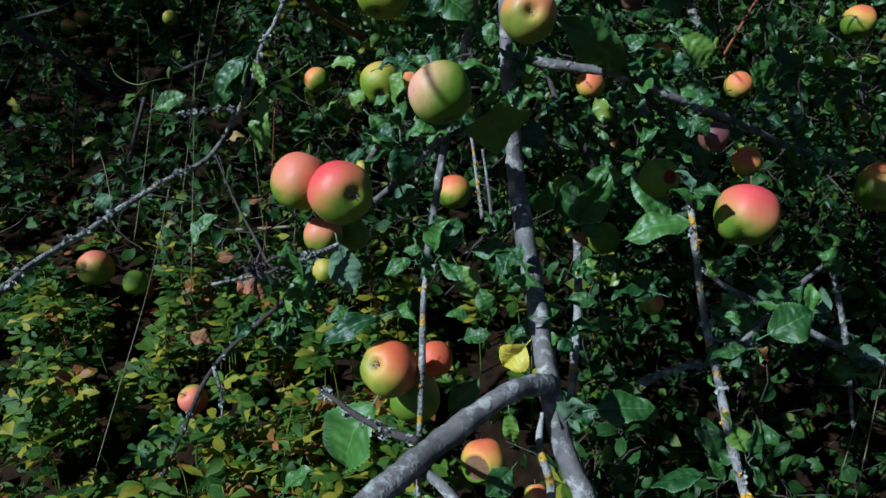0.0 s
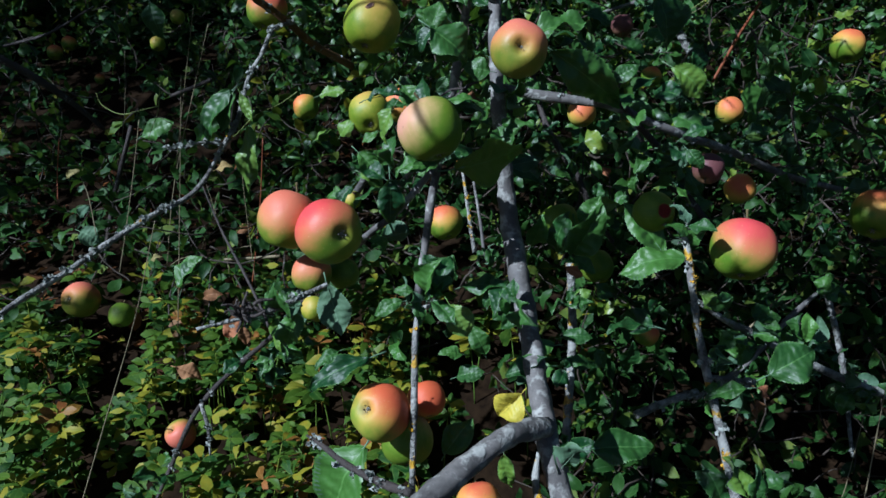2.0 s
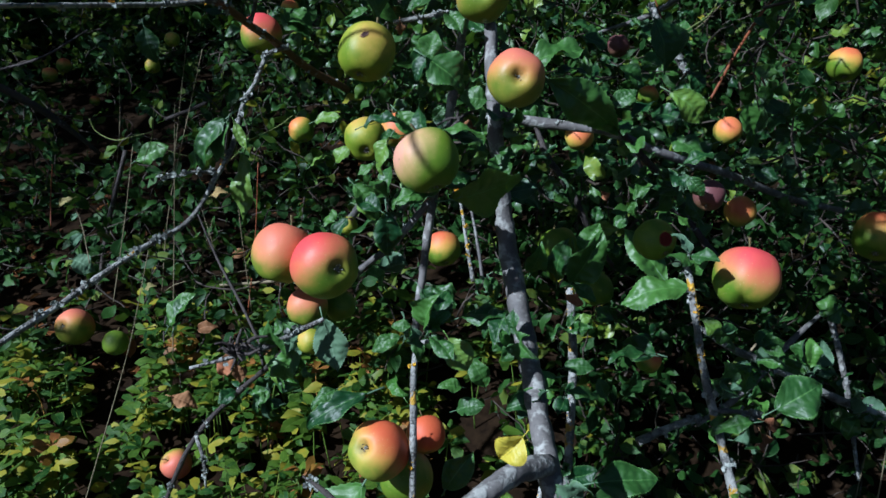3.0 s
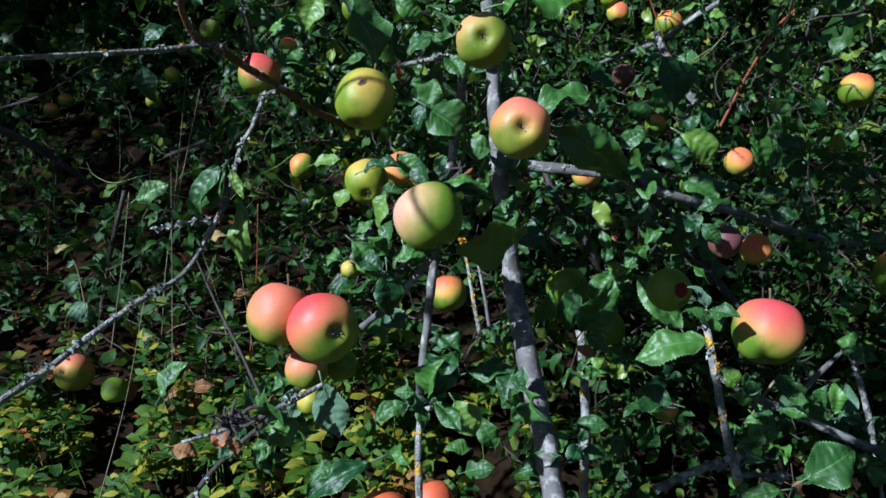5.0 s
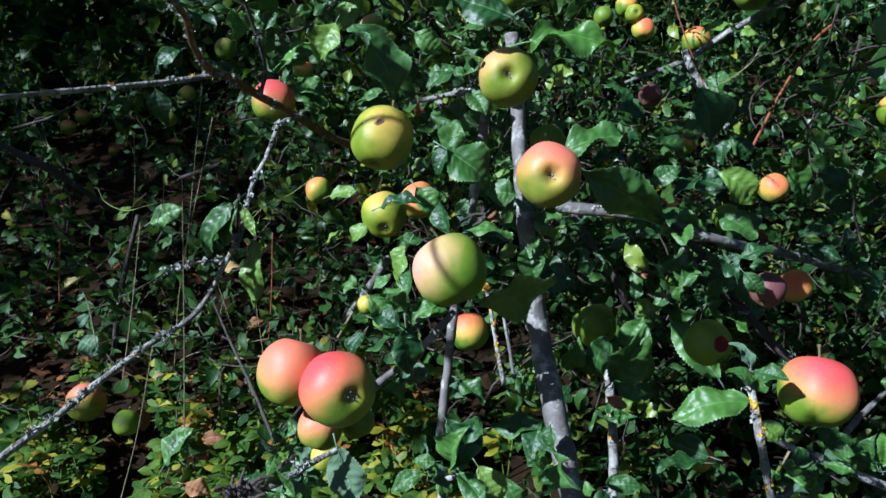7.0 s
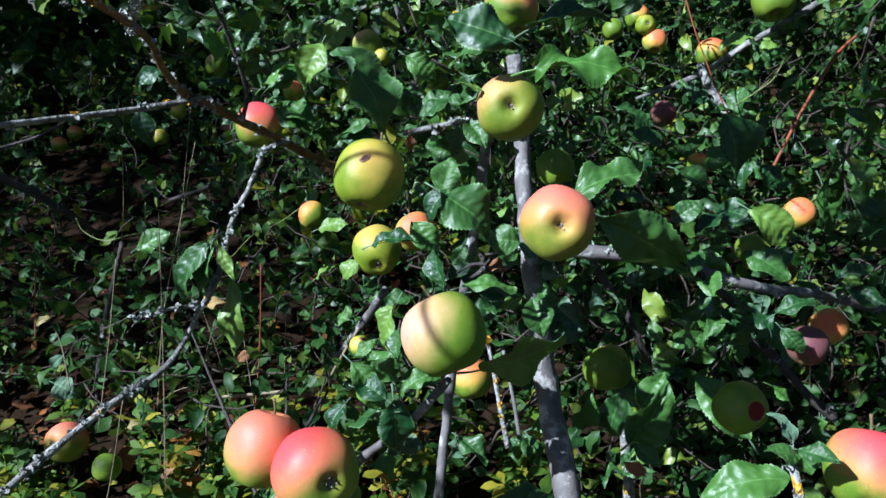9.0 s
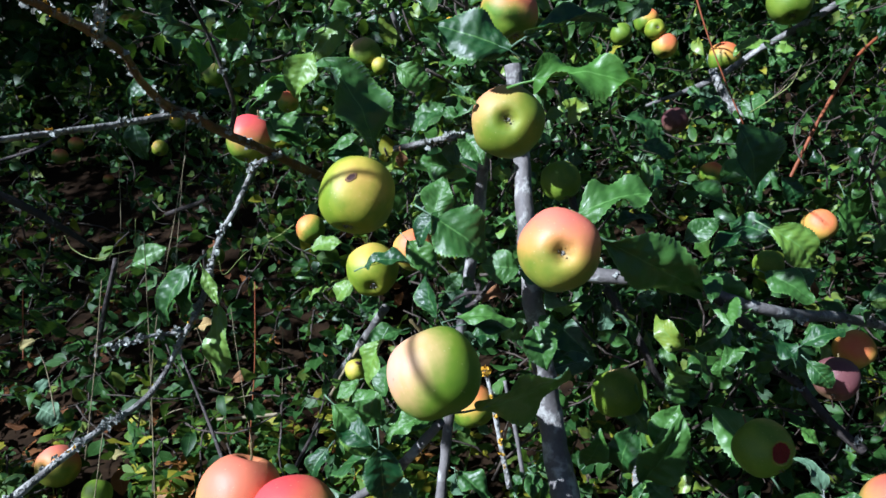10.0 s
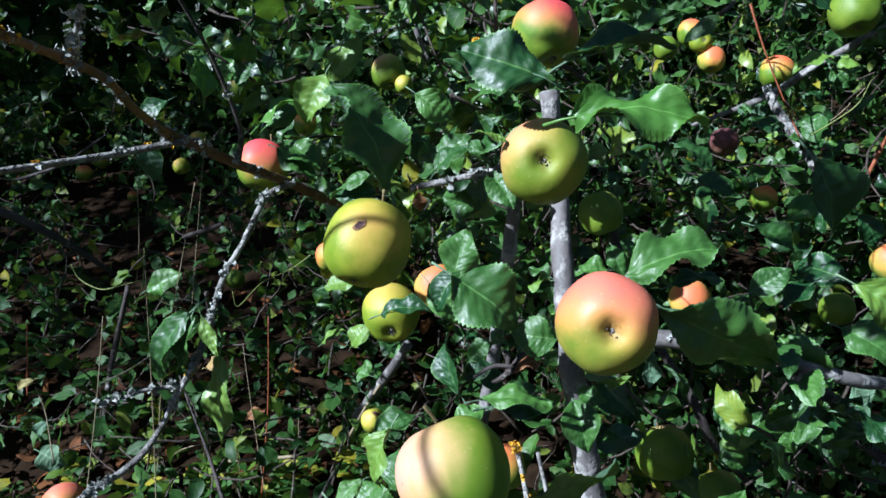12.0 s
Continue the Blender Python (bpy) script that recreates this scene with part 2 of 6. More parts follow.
SKINS = {
    "green": apple_material("green_apple_skin", 0.56, (0.6, 0.28, 0.2), (0.36, 0.34, 0.08), (0.09, 0.165, 0.01), (0.15, 0.22, 0.016)),
    "blond": apple_material("pale_green_apple_skin", 0.52, (0.68, 0.3, 0.25), (0.48, 0.33, 0.12), (0.095, 0.185, 0.008), (0.15, 0.225, 0.012), 0.8, 0.5),
    "russet": apple_material("russet_green_apple_skin", 0.2, (0.56, 0.24, 0.12), (0.42, 0.3, 0.07), (0.12, 0.185, 0.012), (0.2, 0.235, 0.02), 0.92, 0.2),
    "coral": apple_material("coral_apple_skin", -0.2, (0.6, 0.16, 0.1), (0.5, 0.24, 0.06), (0.14, 0.2, 0.018), (0.28, 0.27, 0.03), 0.92, 0.2),
    "yellow": apple_material("yellow_apple_skin", 0.72, (0.55, 0.28, 0.08), (0.46, 0.36, 0.05), (0.14, 0.21, 0.01), (0.27, 0.3, 0.02), 0.9, 0.2),
    "half": apple_material("half_blushed_apple_skin", 0.25, (0.6, 0.09, 0.05), (0.62, 0.34, 0.06), GREEN, YELLOW),
    "pink": apple_material("pink_apple_skin", 0.12, (0.6, 0.065, 0.07), (0.52, 0.22, 0.07), GREEN, YELLOW),
    "rosy": apple_material("rosy_apple_skin", 0.05, (0.6, 0.06, 0.06), (0.54, 0.18, 0.07), GREEN, YELLOW, 0.92, 0.2),
    "peach": apple_material("peach_apple_skin", 0.16, (0.58, 0.15, 0.085), (0.54, 0.23, 0.08), GREEN, YELLOW),
    "orange": apple_material("orange_apple_skin", 0.16, (0.62, 0.15, 0.06), (0.6, 0.36, 0.06), (0.2, 0.26, 0.03), (0.38, 0.34, 0.05), 0.92, 0.2),
    "streaked": apple_material("streaked_apple_skin", -0.3, (0.56, 0.11, 0.04), (0.56, 0.3, 0.06), (0.16, 0.24, 0.02), (0.34, 0.34, 0.04), 0.9, 0.25),
    "dusky": apple_material("dusky_apple_skin", -0.9, (0.13, 0.05, 0.05), (0.16, 0.08, 0.05), (0.2, 0.14, 0.05), (0.26, 0.18, 0.07)),
}


# ---- mesh tools ----
def mesh_of(name, verts, faces, mats, uvs=None, slots=None, smooth=True):
    """A mesh from arrays; uvs holds one pair a vertex."""
    me = bpy.data.meshes.new(name)
    me.from_pydata([tuple(v) for v in np.asarray(verts).tolist()], [], [tuple(f) for f in faces])
    for m in mats:
        me.materials.append(m)
    if uvs is not None:
        layer = me.uv_layers.new(name="UVMap")
        which = np.empty(len(me.loops), dtype=np.int32)
        me.loops.foreach_get("vertex_index", which)
        layer.data.foreach_set("uv", np.asarray(uvs, dtype=np.float32)[which].ravel())
    if slots is not None:
        me.polygons.foreach_set("material_index", np.asarray(slots, dtype=np.int32))
    me.polygons.foreach_set("use_smooth", np.full(len(me.polygons), smooth))
    me.update()
    return me


def part(name, me, parent, label="", m=None):
    ob = new(name, me)
    ob.parent = parent
    if m is not None:
        ob.matrix_basis = m
    return tagged(ob, label)


def turn_to(direction, normal):
    """Axes with x along direction and z as near normal as may be."""
    x = Vector(direction).normalized()
    y = Vector(normal).cross(x)
    if y.length < 1e-4:
        y = Vector((0.3, 0.9, 0.2)).cross(x)
    y.normalize()
    return Matrix((x, y, x.cross(y))).transposed()


def spline(points, steps):
    """A smooth line through points of (x, y, z, radius)."""
    p = np.array(points, float)
    p = np.vstack([2 * p[0] - p[1], p, 2 * p[-1] - p[-2]])
    out = []
    for n in range(1, len(p) - 2):
        for s in np.arange(steps) / steps:
            a, b, c, d = p[n - 1 : n + 3]
            out.append(0.5 * (2 * b + (c - a) * s + (2 * a - 5 * b + 4 * c - d) * s**2 + (3 * b - a - 3 * c + d) * s**3))
    out.append(p[-2])
    out = np.array(out)
    out[:, 3] = np.maximum(out[:, 3], 0.0006)
    return out


def tube(line, sides=8, rough=0.0, seed=0.0, start=0):
    """Vertices and faces of a tube along a line of (x, y, z, radius), closed at both ends."""
    line = np.asarray(line, float)
    way = np.gradient(line[:, :3], axis=0)
    way /= np.linalg.norm(way, axis=1)[:, None] + 1e-9
    side = np.cross(way, (0.31, 0.17, 0.93))
    side /= np.linalg.norm(side, axis=1)[:, None] + 1e-9
    up = np.cross(way, side)
    verts, faces = [], []
    for n, row in enumerate(line):
        for k in range(sides):
            a = 2 * math.pi * k / sides
            out = math.cos(a) * side[n] + math.sin(a) * up[n]
            r = row[3]
            if rough:
                q = Vector((row[:3] + out * r) * 42.0) + Vector((seed, 0, seed))
                r *= 1 + rough * (noise.noise(q) + 0.6 * noise.noise(q * 2.7))
            verts.append(row[:3] + out * r)
        if n:
            b = start + (n - 1) * sides
            faces += [(b + k, b + (k + 1) % sides, b + sides + (k + 1) % sides, b + sides + k) for k in range(sides)]
    faces.append(tuple(start + k for k in reversed(range(sides))))
    last = start + (len(line) - 1) * sides
    faces.append(tuple(last + k for k in range(sides)))
    return verts, faces


def leaf_sheet(along, half, width=0.56, fold=0.3, bend=0.5, wave=0.05, teeth=0.0, twist=0.0, seed=0, obovate=False):
    """One leaf of length 1 from the origin along +x, its face to +z: vertices, quads and uvs."""
    rng = random.Random(seed)
    phase, phase2 = rng.uniform(0, 6.3), rng.uniform(0, 6.3)
    wavelets, edge_roll = rng.uniform(7.5, 13.0), rng.uniform(-0.25, 0.35)
    verts, uvs, faces = [], [], []
    x = z = 0.0
    cols = 2 * half + 1
    for n in range(along + 1):
        s = n / along
        if obovate:
            w = 0.5 * width * (max(0.0, math.sin(math.pi * s**1.55)) ** 0.8 + 0.05 * (1 - s))
        else:
            w = 0.5 * width * (max(0.0, math.sin(math.pi * s**0.93)) ** 0.88 * (1 - 0.2 * s**5) + 0.02)
        a = bend * (s - 0.25) + 0.18 * math.sin(3.0 * s + phase2)
        if n:
            x += math.cos(a) / along
            z -= math.sin(a) / along
        for k in range(cols):
            v = (k - half) / half
            notch = 0.0
            if teeth and abs(k - half) == half and 0 < n < along:
                notch = teeth * (1 if n % 2 else -1)
            y = v * w * (1 + notch)
            lift = fold * abs(y) - 0.5 * fold * y * y / max(w, 0.02) + (0.9 * wave + 0.01) * v * v * math.sin(wavelets * s + phase + (1.7 if v > 0 else 0))
            lift += 0.03 * noise.noise(Vector((s * 6.5 + seed * 1.7, v * 2.8, seed * 0.9))) + 0.018 * v * v * noise.noise(Vector((s * 13, v * 3, seed * 2.3)))
            lift += edge_roll * abs(v) ** 5 * w * (0.5 + math.sin(4.1 * s + phase2))
            if half > 3:
                lift += 0.0075 * (1 - abs(v) ** 3) * math.sin(44.0 * (s - 0.32 * abs(y)) + 0.6) * min(1.0, 6 * abs(v))
            roll = twist * s
            verts.append((x + 0.3 * notch / along, y * math.cos(roll) - lift * math.sin(roll), z + lift * math.cos(roll) + y * math.sin(roll)))
            uvs.append((s, 0.5 + 0.5 * v))
            if n and k:
                b = (n - 1) * cols + k - 1
                faces.append((b, b + cols, b + cols + 1, b + 1))
    return np.array(verts), faces, np.array(uvs)


class Heap:
    """Many small shapes gathered into one mesh."""

    def __init__(self):
        self.verts, self.faces, self.uvs, self.slots, self.count = [], [], [], [], 0

    def add(self, verts, faces, uvs=None, slot=0):
        verts = np.asarray(verts, float)
        self.faces.append([tuple(i + self.count for i in f) for f in faces])
        self.verts.append(verts)
        self.uvs.append(np.zeros((len(verts), 2)) if uvs is None else uvs)
        self.slots += [slot] * len(faces)
        self.count += len(verts)

    def leaf(self, shape, base, direction, normal, length, slot=0):
        verts, faces, uvs = shape
        m = np.array(turn_to(direction, normal))
        self.add(verts * length @ m.T + np.array(base), faces, uvs, slot)

    def made(self, name, mats):
        return mesh_of(name, np.vstack(self.verts), [f for some in self.faces for f in some], mats, np.vstack(self.uvs), self.slots)


def rand_dir(rng):
    while True:
        v = Vector((rng.uniform(-1, 1), rng.uniform(-1, 1), rng.uniform(-1, 1)))
        if 0.1 < v.length < 1:
            return v.normalized()


# ---- ground: a bank that rises behind the tree ----
def ground_height(x, y):
    rise = 0.02 + 0.30 * max(0.0, min(y, 3.6) - 0.95) + 0.10 * max(0.0, min(y, 9.0) - 3.6)
    # Hollow added at the right so the undergrowth there falls into shade.
    rise -= 0.32 * math.exp(-(((x - 0.95) / 0.55) ** 2) - ((y - 1.1) / 0.42) ** 2)
    rise += 0.05 * max(0.0, min(x, 3.0)) - 0.02 * max(0.0, min(-x, 3.0))
    return rise + 0.035 * noise.noise(Vector((x * 2.1, y * 2.1, 0.3))) + 0.012 * noise.noise(Vector((x * 9, y * 9, 4.0)))


def build_ground():
    steps = [math.copysign(abs(k / 44) ** 2.6, k) * 400 for k in range(-44, 45)]
    near = [v for v in steps if abs(v) > 4.2]
    fine = [k * 0.07 for k in range(-60, 61)]
    xs = sorted(near + fine)
    ys = sorted([v + 1.5 for v in near] + [1.5 + v for v in fine])
    verts = [(x, y, ground_height(x, y)) for y in ys for x in xs]
    w = len(xs)
    faces = [(j * w + i, j * w + i + 1, (j + 1) * w + i + 1, (j + 1) * w + i) for j in range(len(ys) - 1) for i in range(w - 1)]
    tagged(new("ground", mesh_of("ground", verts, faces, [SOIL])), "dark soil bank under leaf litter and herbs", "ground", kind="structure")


build_ground()

# ---- the apple tree: limbs and twigs ----
tree = tagged(new("apple_tree"), "old apple tree with lichened grey limbs and glossy green leaves", "tree")
tree.location = (0.62, 1.02, ground_height(0.62, 1.02))
BRANCHES = []


def lichen_on(line, count, parent, rng, mat, size):
    heap = Heap()
    row, left = line[0], 0
    for _ in range(count):
        left -= 1
        if left < 0:
            row, left = line[rng.randrange(len(line))], rng.randint(1, 3)
        out = (rand_dir(rng) + Vector((-0.2, -0.5, 0.5))).normalized()
        centre = Vector(row[:3]) + out * row[3] * 0.95
        for _ in range(3):
            flake, faces, uvs = leaf_sheet(3, 1, 0.9, 0.7, 1.0, 0.3, seed=rng.randrange(999))
            heap.leaf((flake, faces, uvs), centre + rand_dir(rng) * size * 0.3, out + rand_dir(rng) * 0.9, rand_dir(rng), size * rng.uniform(0.5, 1.3))
    part("lichen", heap.made("lichen", [mat]), parent, "crusty grey lichen" if mat is LICHEN else "orange-yellow lichen")["kind"] = "stuff"


def branch(points, bark=None, label="", sides=10, lichen=0, gold=0, knots=0.22):
    """A limb or twig through (x, y, z, radius) points, as a part of the tree."""
    line = spline(points, 9)
    rng = random.Random(len(BRANCHES) * 7 + 3)
    me_verts, me_faces = tube(line, sides, knots, len(BRANCHES) * 3.1)
    base = tree.location
    me = mesh_of("branch", np.array(me_verts) - np.array(base), me_faces, [bark or BARK])
    ob = part("branch", me, tree, label)
    shifted = line.copy()
    shifted[:, :3] -= np.array(base)
    if lichen:
        lichen_on(shifted, lichen, ob, rng, LICHEN, 0.006)
    if gold:
        lichen_on(shifted, gold, ob, rng, LICHEN_GOLD, 0.004)
    BRANCHES.append((ob, line))
    return ob


def nearest_branch(place):
    best = min(BRANCHES, key=lambda b: float(np.min(np.linalg.norm(b[1][:, :3] - np.array(place), axis=1))))
    return best[0]


LEAF_SHAPES = {}


def leaf_mesh(kind, width, fold, bend, wave, seed):
    """A two-skinned toothed leaf with its stalk, length 1."""
    key = (kind.name, width, fold, bend, wave, seed)
    if key not in LEAF_SHAPES:
        verts, faces, uvs = leaf_sheet(44, 5, width, 1.5 * fold, bend + 0.25, 1.5 * wave, 0.042, random.Random(seed).uniform(-0.6, 0.6), seed)
        count = len(verts)
        under = verts - np.array((0, 0, 0.006))
        stalk, stalk_faces = tube([(-0.24, 0.0, -0.06, 0.016), (-0.1, 0.0, -0.02, 0.012), (0.02, 0, -0.003, 0.010), (0.6, 0, float(verts[11 * 26 + 5][2]) - 0.008, 0.005)], 5, start=2 * count)
        all_faces = faces + [tuple(count + i for i in reversed(f)) for f in faces] + stalk_faces
        slots = [0] * len(faces) + [1] * len(faces) + [1] * len(stalk_faces)
        top = kind
        LEAF_SHAPES[key] = mesh_of("leaf", np.vstack([verts, under, np.array(stalk)]), all_faces, [top, LEAF_UNDER if kind is LEAF else kind], np.vstack([uvs, uvs, np.full((len(stalk), 2), 0.5)]), slots)
    return LEAF_SHAPES[key]


def leaf(base, tip, normal, width=0.56, fold=0.3, bend=0.4, wave=0.05, seed=1, kind=None, label=""):
    """One of the tree's leaves from its base to its tip, facing normal."""
    kind = kind or LEAF
    holder = nearest_branch(base)
    length = (Vector(tip) - Vector(base)).length
    m = turn_to(Vector(tip) - Vector(base), normal).to_4x4()
    m = Matrix.Translation(Vector(base) - Vector(tree.location)) @ m @ Matrix.Scale(length, 4)
    return part("leaf", leaf_mesh(kind, width, fold, bend, wave, seed % 13), holder, label, m)


branch([(0.1191, 1.1, 1.0802, 0.0082), (0.1239, 1.07, 0.9934, 0.0082), (0.1277, 1, 0.887, 0.0098), (0.1363, 0.995, 0.8208, 0.0109), (0.1469, 0.97, 0.7255, 0.013), (0.1571, 0.915, 0.6733, 0.0138), (0.1664, 0.86, 0.6257, 0.0133), (0.1706, 0.77, 0.5961, 0.0128), (0.1748, 0.7, 0.5733, 0.0125), (0.1887, 0.66, 0.5288, 0.0122), (0.2083, 0.63, 0.4946, 0.0119), (0.2358, 0.6, 0.4316, 0.0128)], bark=BARK, label='thick smooth grey limb')
branch([(0.1738, 0.7, 0.588, 0.0114), (0.1304, 0.66, 0.6068, 0.0112), (0.0836, 0.61, 0.6036, 0.0115), (0.0397, 0.56, 0.5987, 0.012), (0.004, 0.51, 0.5967, 0.0124), (-0.0351, 0.45, 0.5993, 0.0127)], bark=BARK, label='thick smooth grey limb')
branch([(0.0362, 0.575, 0.6059, 0.0043), (0.0071, 0.6, 0.5954, 0.0041), (-0.0304, 0.63, 0.5921, 0.0034), (-0.0587, 0.66, 0.5907, 0.0026), (-0.0789, 0.68, 0.5885, 0.0014)], bark=BARK_DARK, lichen=26, label='short lichened side shoot')
branch([(0.0341, 0.565, 0.5846, 0.0063), (0.0535, 0.54, 0.5905, 0.0052), (0.0741, 0.52, 0.5838, 0.0051)], bark=BARK)
branch([(-0.2216, 1.42, 0.9423, 0.0037), (-0.252, 1.39, 0.9332, 0.0042), (-0.2479, 1.28, 0.9037, 0.0036), (-0.2573, 1.22, 0.8729, 0.0034), (-0.2599, 1.15, 0.8224, 0.0037), (-0.2778, 1.12, 0.7861, 0.0036), (-0.318, 1.09, 0.725, 0.0042), (-0.3678, 1.03, 0.7036, 0.0043), (-0.4068, 0.97, 0.684, 0.0044), (-0.4388, 0.92, 0.6658, 0.0045), (-0.4725, 0.85, 0.6522, 0.0043), (-0.49, 0.8, 0.6359, 0.0043), (-0.5165, 0.74, 0.6224, 0.0043)], bark=BARK_LICHEN, lichen=110, gold=8, knots=0.3, label='bare branch crusted with grey lichen')
branch([(-0.2785, 1.12, 0.7897, 0.0029), (-0.3037, 1.1, 0.7966, 0.0024), (-0.3259, 1.09, 0.793, 0.0019), (-0.3471, 1.08, 0.7924, 0.0012)], bark=BARK_LICHEN, lichen=26, knots=0.3, label='lichened twig')
branch([(-0.1479, 1.62, 0.8381, 0.0074), (-0.2053, 1.54, 0.8864, 0.0076), (-0.2381, 1.42, 0.9473, 0.0071), (-0.2677, 1.34, 0.9876, 0.0063), (-0.2896, 1.29, 1.0191, 0.0062), (-0.3195, 1.28, 1.0363, 0.0058), (-0.3003, 1.18, 1.0765, 0.0047), (-0.267, 1.08, 1.1138, 0.004), (-0.2534, 1, 1.1361, 0.0037), (-0.2493, 0.95, 1.1498, 0.0036), (-0.2479, 0.9, 1.1651, 0.0035)], bark=BARK_RUST, lichen=90, gold=14, label='brown branch, furry with lichen at its end')
branch([(-0.2961, 1.29, 1.0251, 0.0037), (-0.319, 1.275, 1.027, 0.0042), (-0.3757, 1.22, 1.0242, 0.004), (-0.4922, 1.05, 1.0306, 0.0036), (-0.5269, 0.95, 1.032, 0.0034)], bark=BARK_LICHEN, lichen=16, gold=10, knots=0.3, label='straight grey side branch')
branch([(-0.261, 1.33, 0.9928, 0.0039), (-0.2442, 1.31, 1.0357, 0.0035), (-0.2488, 1.28, 1.1083, 0.0026), (-0.26, 1.26, 1.1613, 0.0022), (-0.2685, 1.24, 1.1983, 0.0019)], bark=BARK_DARK, lichen=12)
branch([(-0.2561, 1.02, 1.1286, 0.0029), (-0.2381, 1, 1.1488, 0.0025), (-0.2246, 0.99, 1.17, 0.002)], bark=BARK_LICHEN, lichen=36, gold=6, label='stub thick with pale lichen')
branch([(0.0961, 1.1, 1.0303, 0.0045), (0.0875, 1.13, 0.9824, 0.0061), (0.0785, 1.14, 0.9249, 0.0073), (0.063, 1.13, 0.8372, 0.0065), (0.0402, 1.11, 0.7218, 0.0064), (0.027, 1.08, 0.6305, 0.0062), (0.015, 1.04, 0.5479, 0.0061)], bark=BARK, label='grey limb behind the apples')
branch([(-0.0043, 1.08, 1.0052, 0.0033), (0.0406, 1.08, 1.0125, 0.0032), (0.0793, 1.08, 1.0205, 0.0032), (0.1075, 1.12, 1.0269, 0.0034)], bark=BARK_LICHEN, lichen=24)
branch([(0.0473, 0.86, 0.8244, 0.0034), (0.029, 0.865, 0.8008, 0.0037), (0.001, 0.87, 0.767, 0.0041), (-0.0321, 0.88, 0.7374, 0.0044), (-0.0727, 0.9, 0.6908, 0.0044), (-0.1187, 0.93, 0.6363, 0.0043)], bark=BARK)
branch([(0.047, 0.76, 0.7008, 0.0023), (0.036, 0.765, 0.6913, 0.0028), (0.0317, 0.75, 0.6703, 0.0035), (0.0311, 0.735, 0.6208, 0.0038), (0.0301, 0.715, 0.5586, 0.0038), (0.0287, 0.7, 0.4991, 0.0038), (0.0288, 0.69, 0.4162, 0.004)], bark=BARK_GOLD, gold=6, label='hanging twig with spots of orange lichen')
branch([(-0.0682, 0.79, 0.7118, 0.0024), (-0.093, 0.78, 0.7029, 0.0031), (-0.1214, 0.76, 0.6958, 0.0033), (-0.1546, 0.74, 0.6933, 0.0023), (-0.1954, 0.72, 0.6911, 0.0016)], bark=BARK_LICHEN, lichen=14)
branch([(-0.1385, 0.98, 0.6004, 0.0036), (-0.2063, 1.06, 0.5024, 0.004), (-0.2762, 1.12, 0.4204, 0.0044), (-0.3355, 1.1, 0.3682, 0.0042), (-0.3666, 1.06, 0.3299, 0.004), (-0.3999, 1.03, 0.2568, 0.0038), (-0.4306, 0.99, 0.1897, 0.003)], bark=BARK_DARK, lichen=40, knots=0.35)
branch([(-0.3529, 1.08, 0.3516, 0.0036), (-0.3384, 1.06, 0.3191, 0.0032), (-0.337, 1.05, 0.2699, 0.0018)], bark=BARK_LICHEN, lichen=10)
branch([(0.3362, 0.84, 0.7616, 0.0025), (0.3416, 0.83, 0.7407, 0.0037), (0.3471, 0.81, 0.6989, 0.0042), (0.3526, 0.79, 0.6575, 0.0044), (0.3574, 0.76, 0.622, 0.0048), (0.3587, 0.72, 0.5947, 0.0049), (0.3613, 0.68, 0.5636, 0.005), (0.3631, 0.64, 0.5363, 0.0052), (0.3709, 0.61, 0.504, 0.0051)], bark=BARK_GOLD, lichen=30, gold=40, label='pale twig spotted with orange lichen')
branch([(0.3598, 0.76, 0.6146, 0.0029), (0.3936, 0.77, 0.6058, 0.0027), (0.4186, 0.78, 0.5951, 0.002)], bark=BARK_LICHEN, lichen=14)
branch([(0.1231, 1.02, 0.8949, 0.0066), (0.1659, 1.03, 0.8843, 0.0072), (0.2237, 1.03, 0.876, 0.0068), (0.2757, 1.02, 0.8708, 0.0062), (0.3338, 1.03, 0.8469, 0.0057), (0.3887, 1.05, 0.8241, 0.006), (0.4815, 1.12, 0.7848, 0.0058), (0.6295, 1.22, 0.7156, 0.0056), (0.7619, 1.3, 0.6694, 0.005)], bark=BARK, lichen=30, label='grey side limb')
branch([(0.2727, 1, 0.8995, 0.0033), (0.3076, 1.02, 0.8561, 0.0045), (0.3581, 1.06, 0.8053, 0.0054), (0.3999, 1.12, 0.7618, 0.0051), (0.4608, 1.18, 0.7002, 0.0048)], bark=BARK_DARK, lichen=10)
branch([(0.2, 1.42, 0.9101, 0.0054), (0.2329, 1.36, 0.7827, 0.0059), (0.2588, 1.3, 0.738, 0.0062), (0.2812, 1.24, 0.7077, 0.0054), (0.3071, 1.22, 0.6529, 0.0048), (0.351, 1.24, 0.5897, 0.0044)], bark=BARK_DARK)
branch([(0.4229, 0.98, 0.5992, 0.0039), (0.4719, 1, 0.5601, 0.0051), (0.5304, 1.02, 0.5265, 0.0058), (0.6013, 1.04, 0.481, 0.006), (0.7004, 1.06, 0.4261, 0.0069), (0.8163, 1.08, 0.3735, 0.0071)], bark=BARK_LICHEN, lichen=24, label='rough brown branch with lichen')
branch([(0.5012, 1.15, 0.3257, 0.0049), (0.5743, 1.18, 0.3585, 0.0056), (0.6247, 1.2, 0.3997, 0.0057), (0.6793, 1.23, 0.4462, 0.005), (0.7363, 1.26, 0.4828, 0.0036)], bark=BARK, lichen=12)
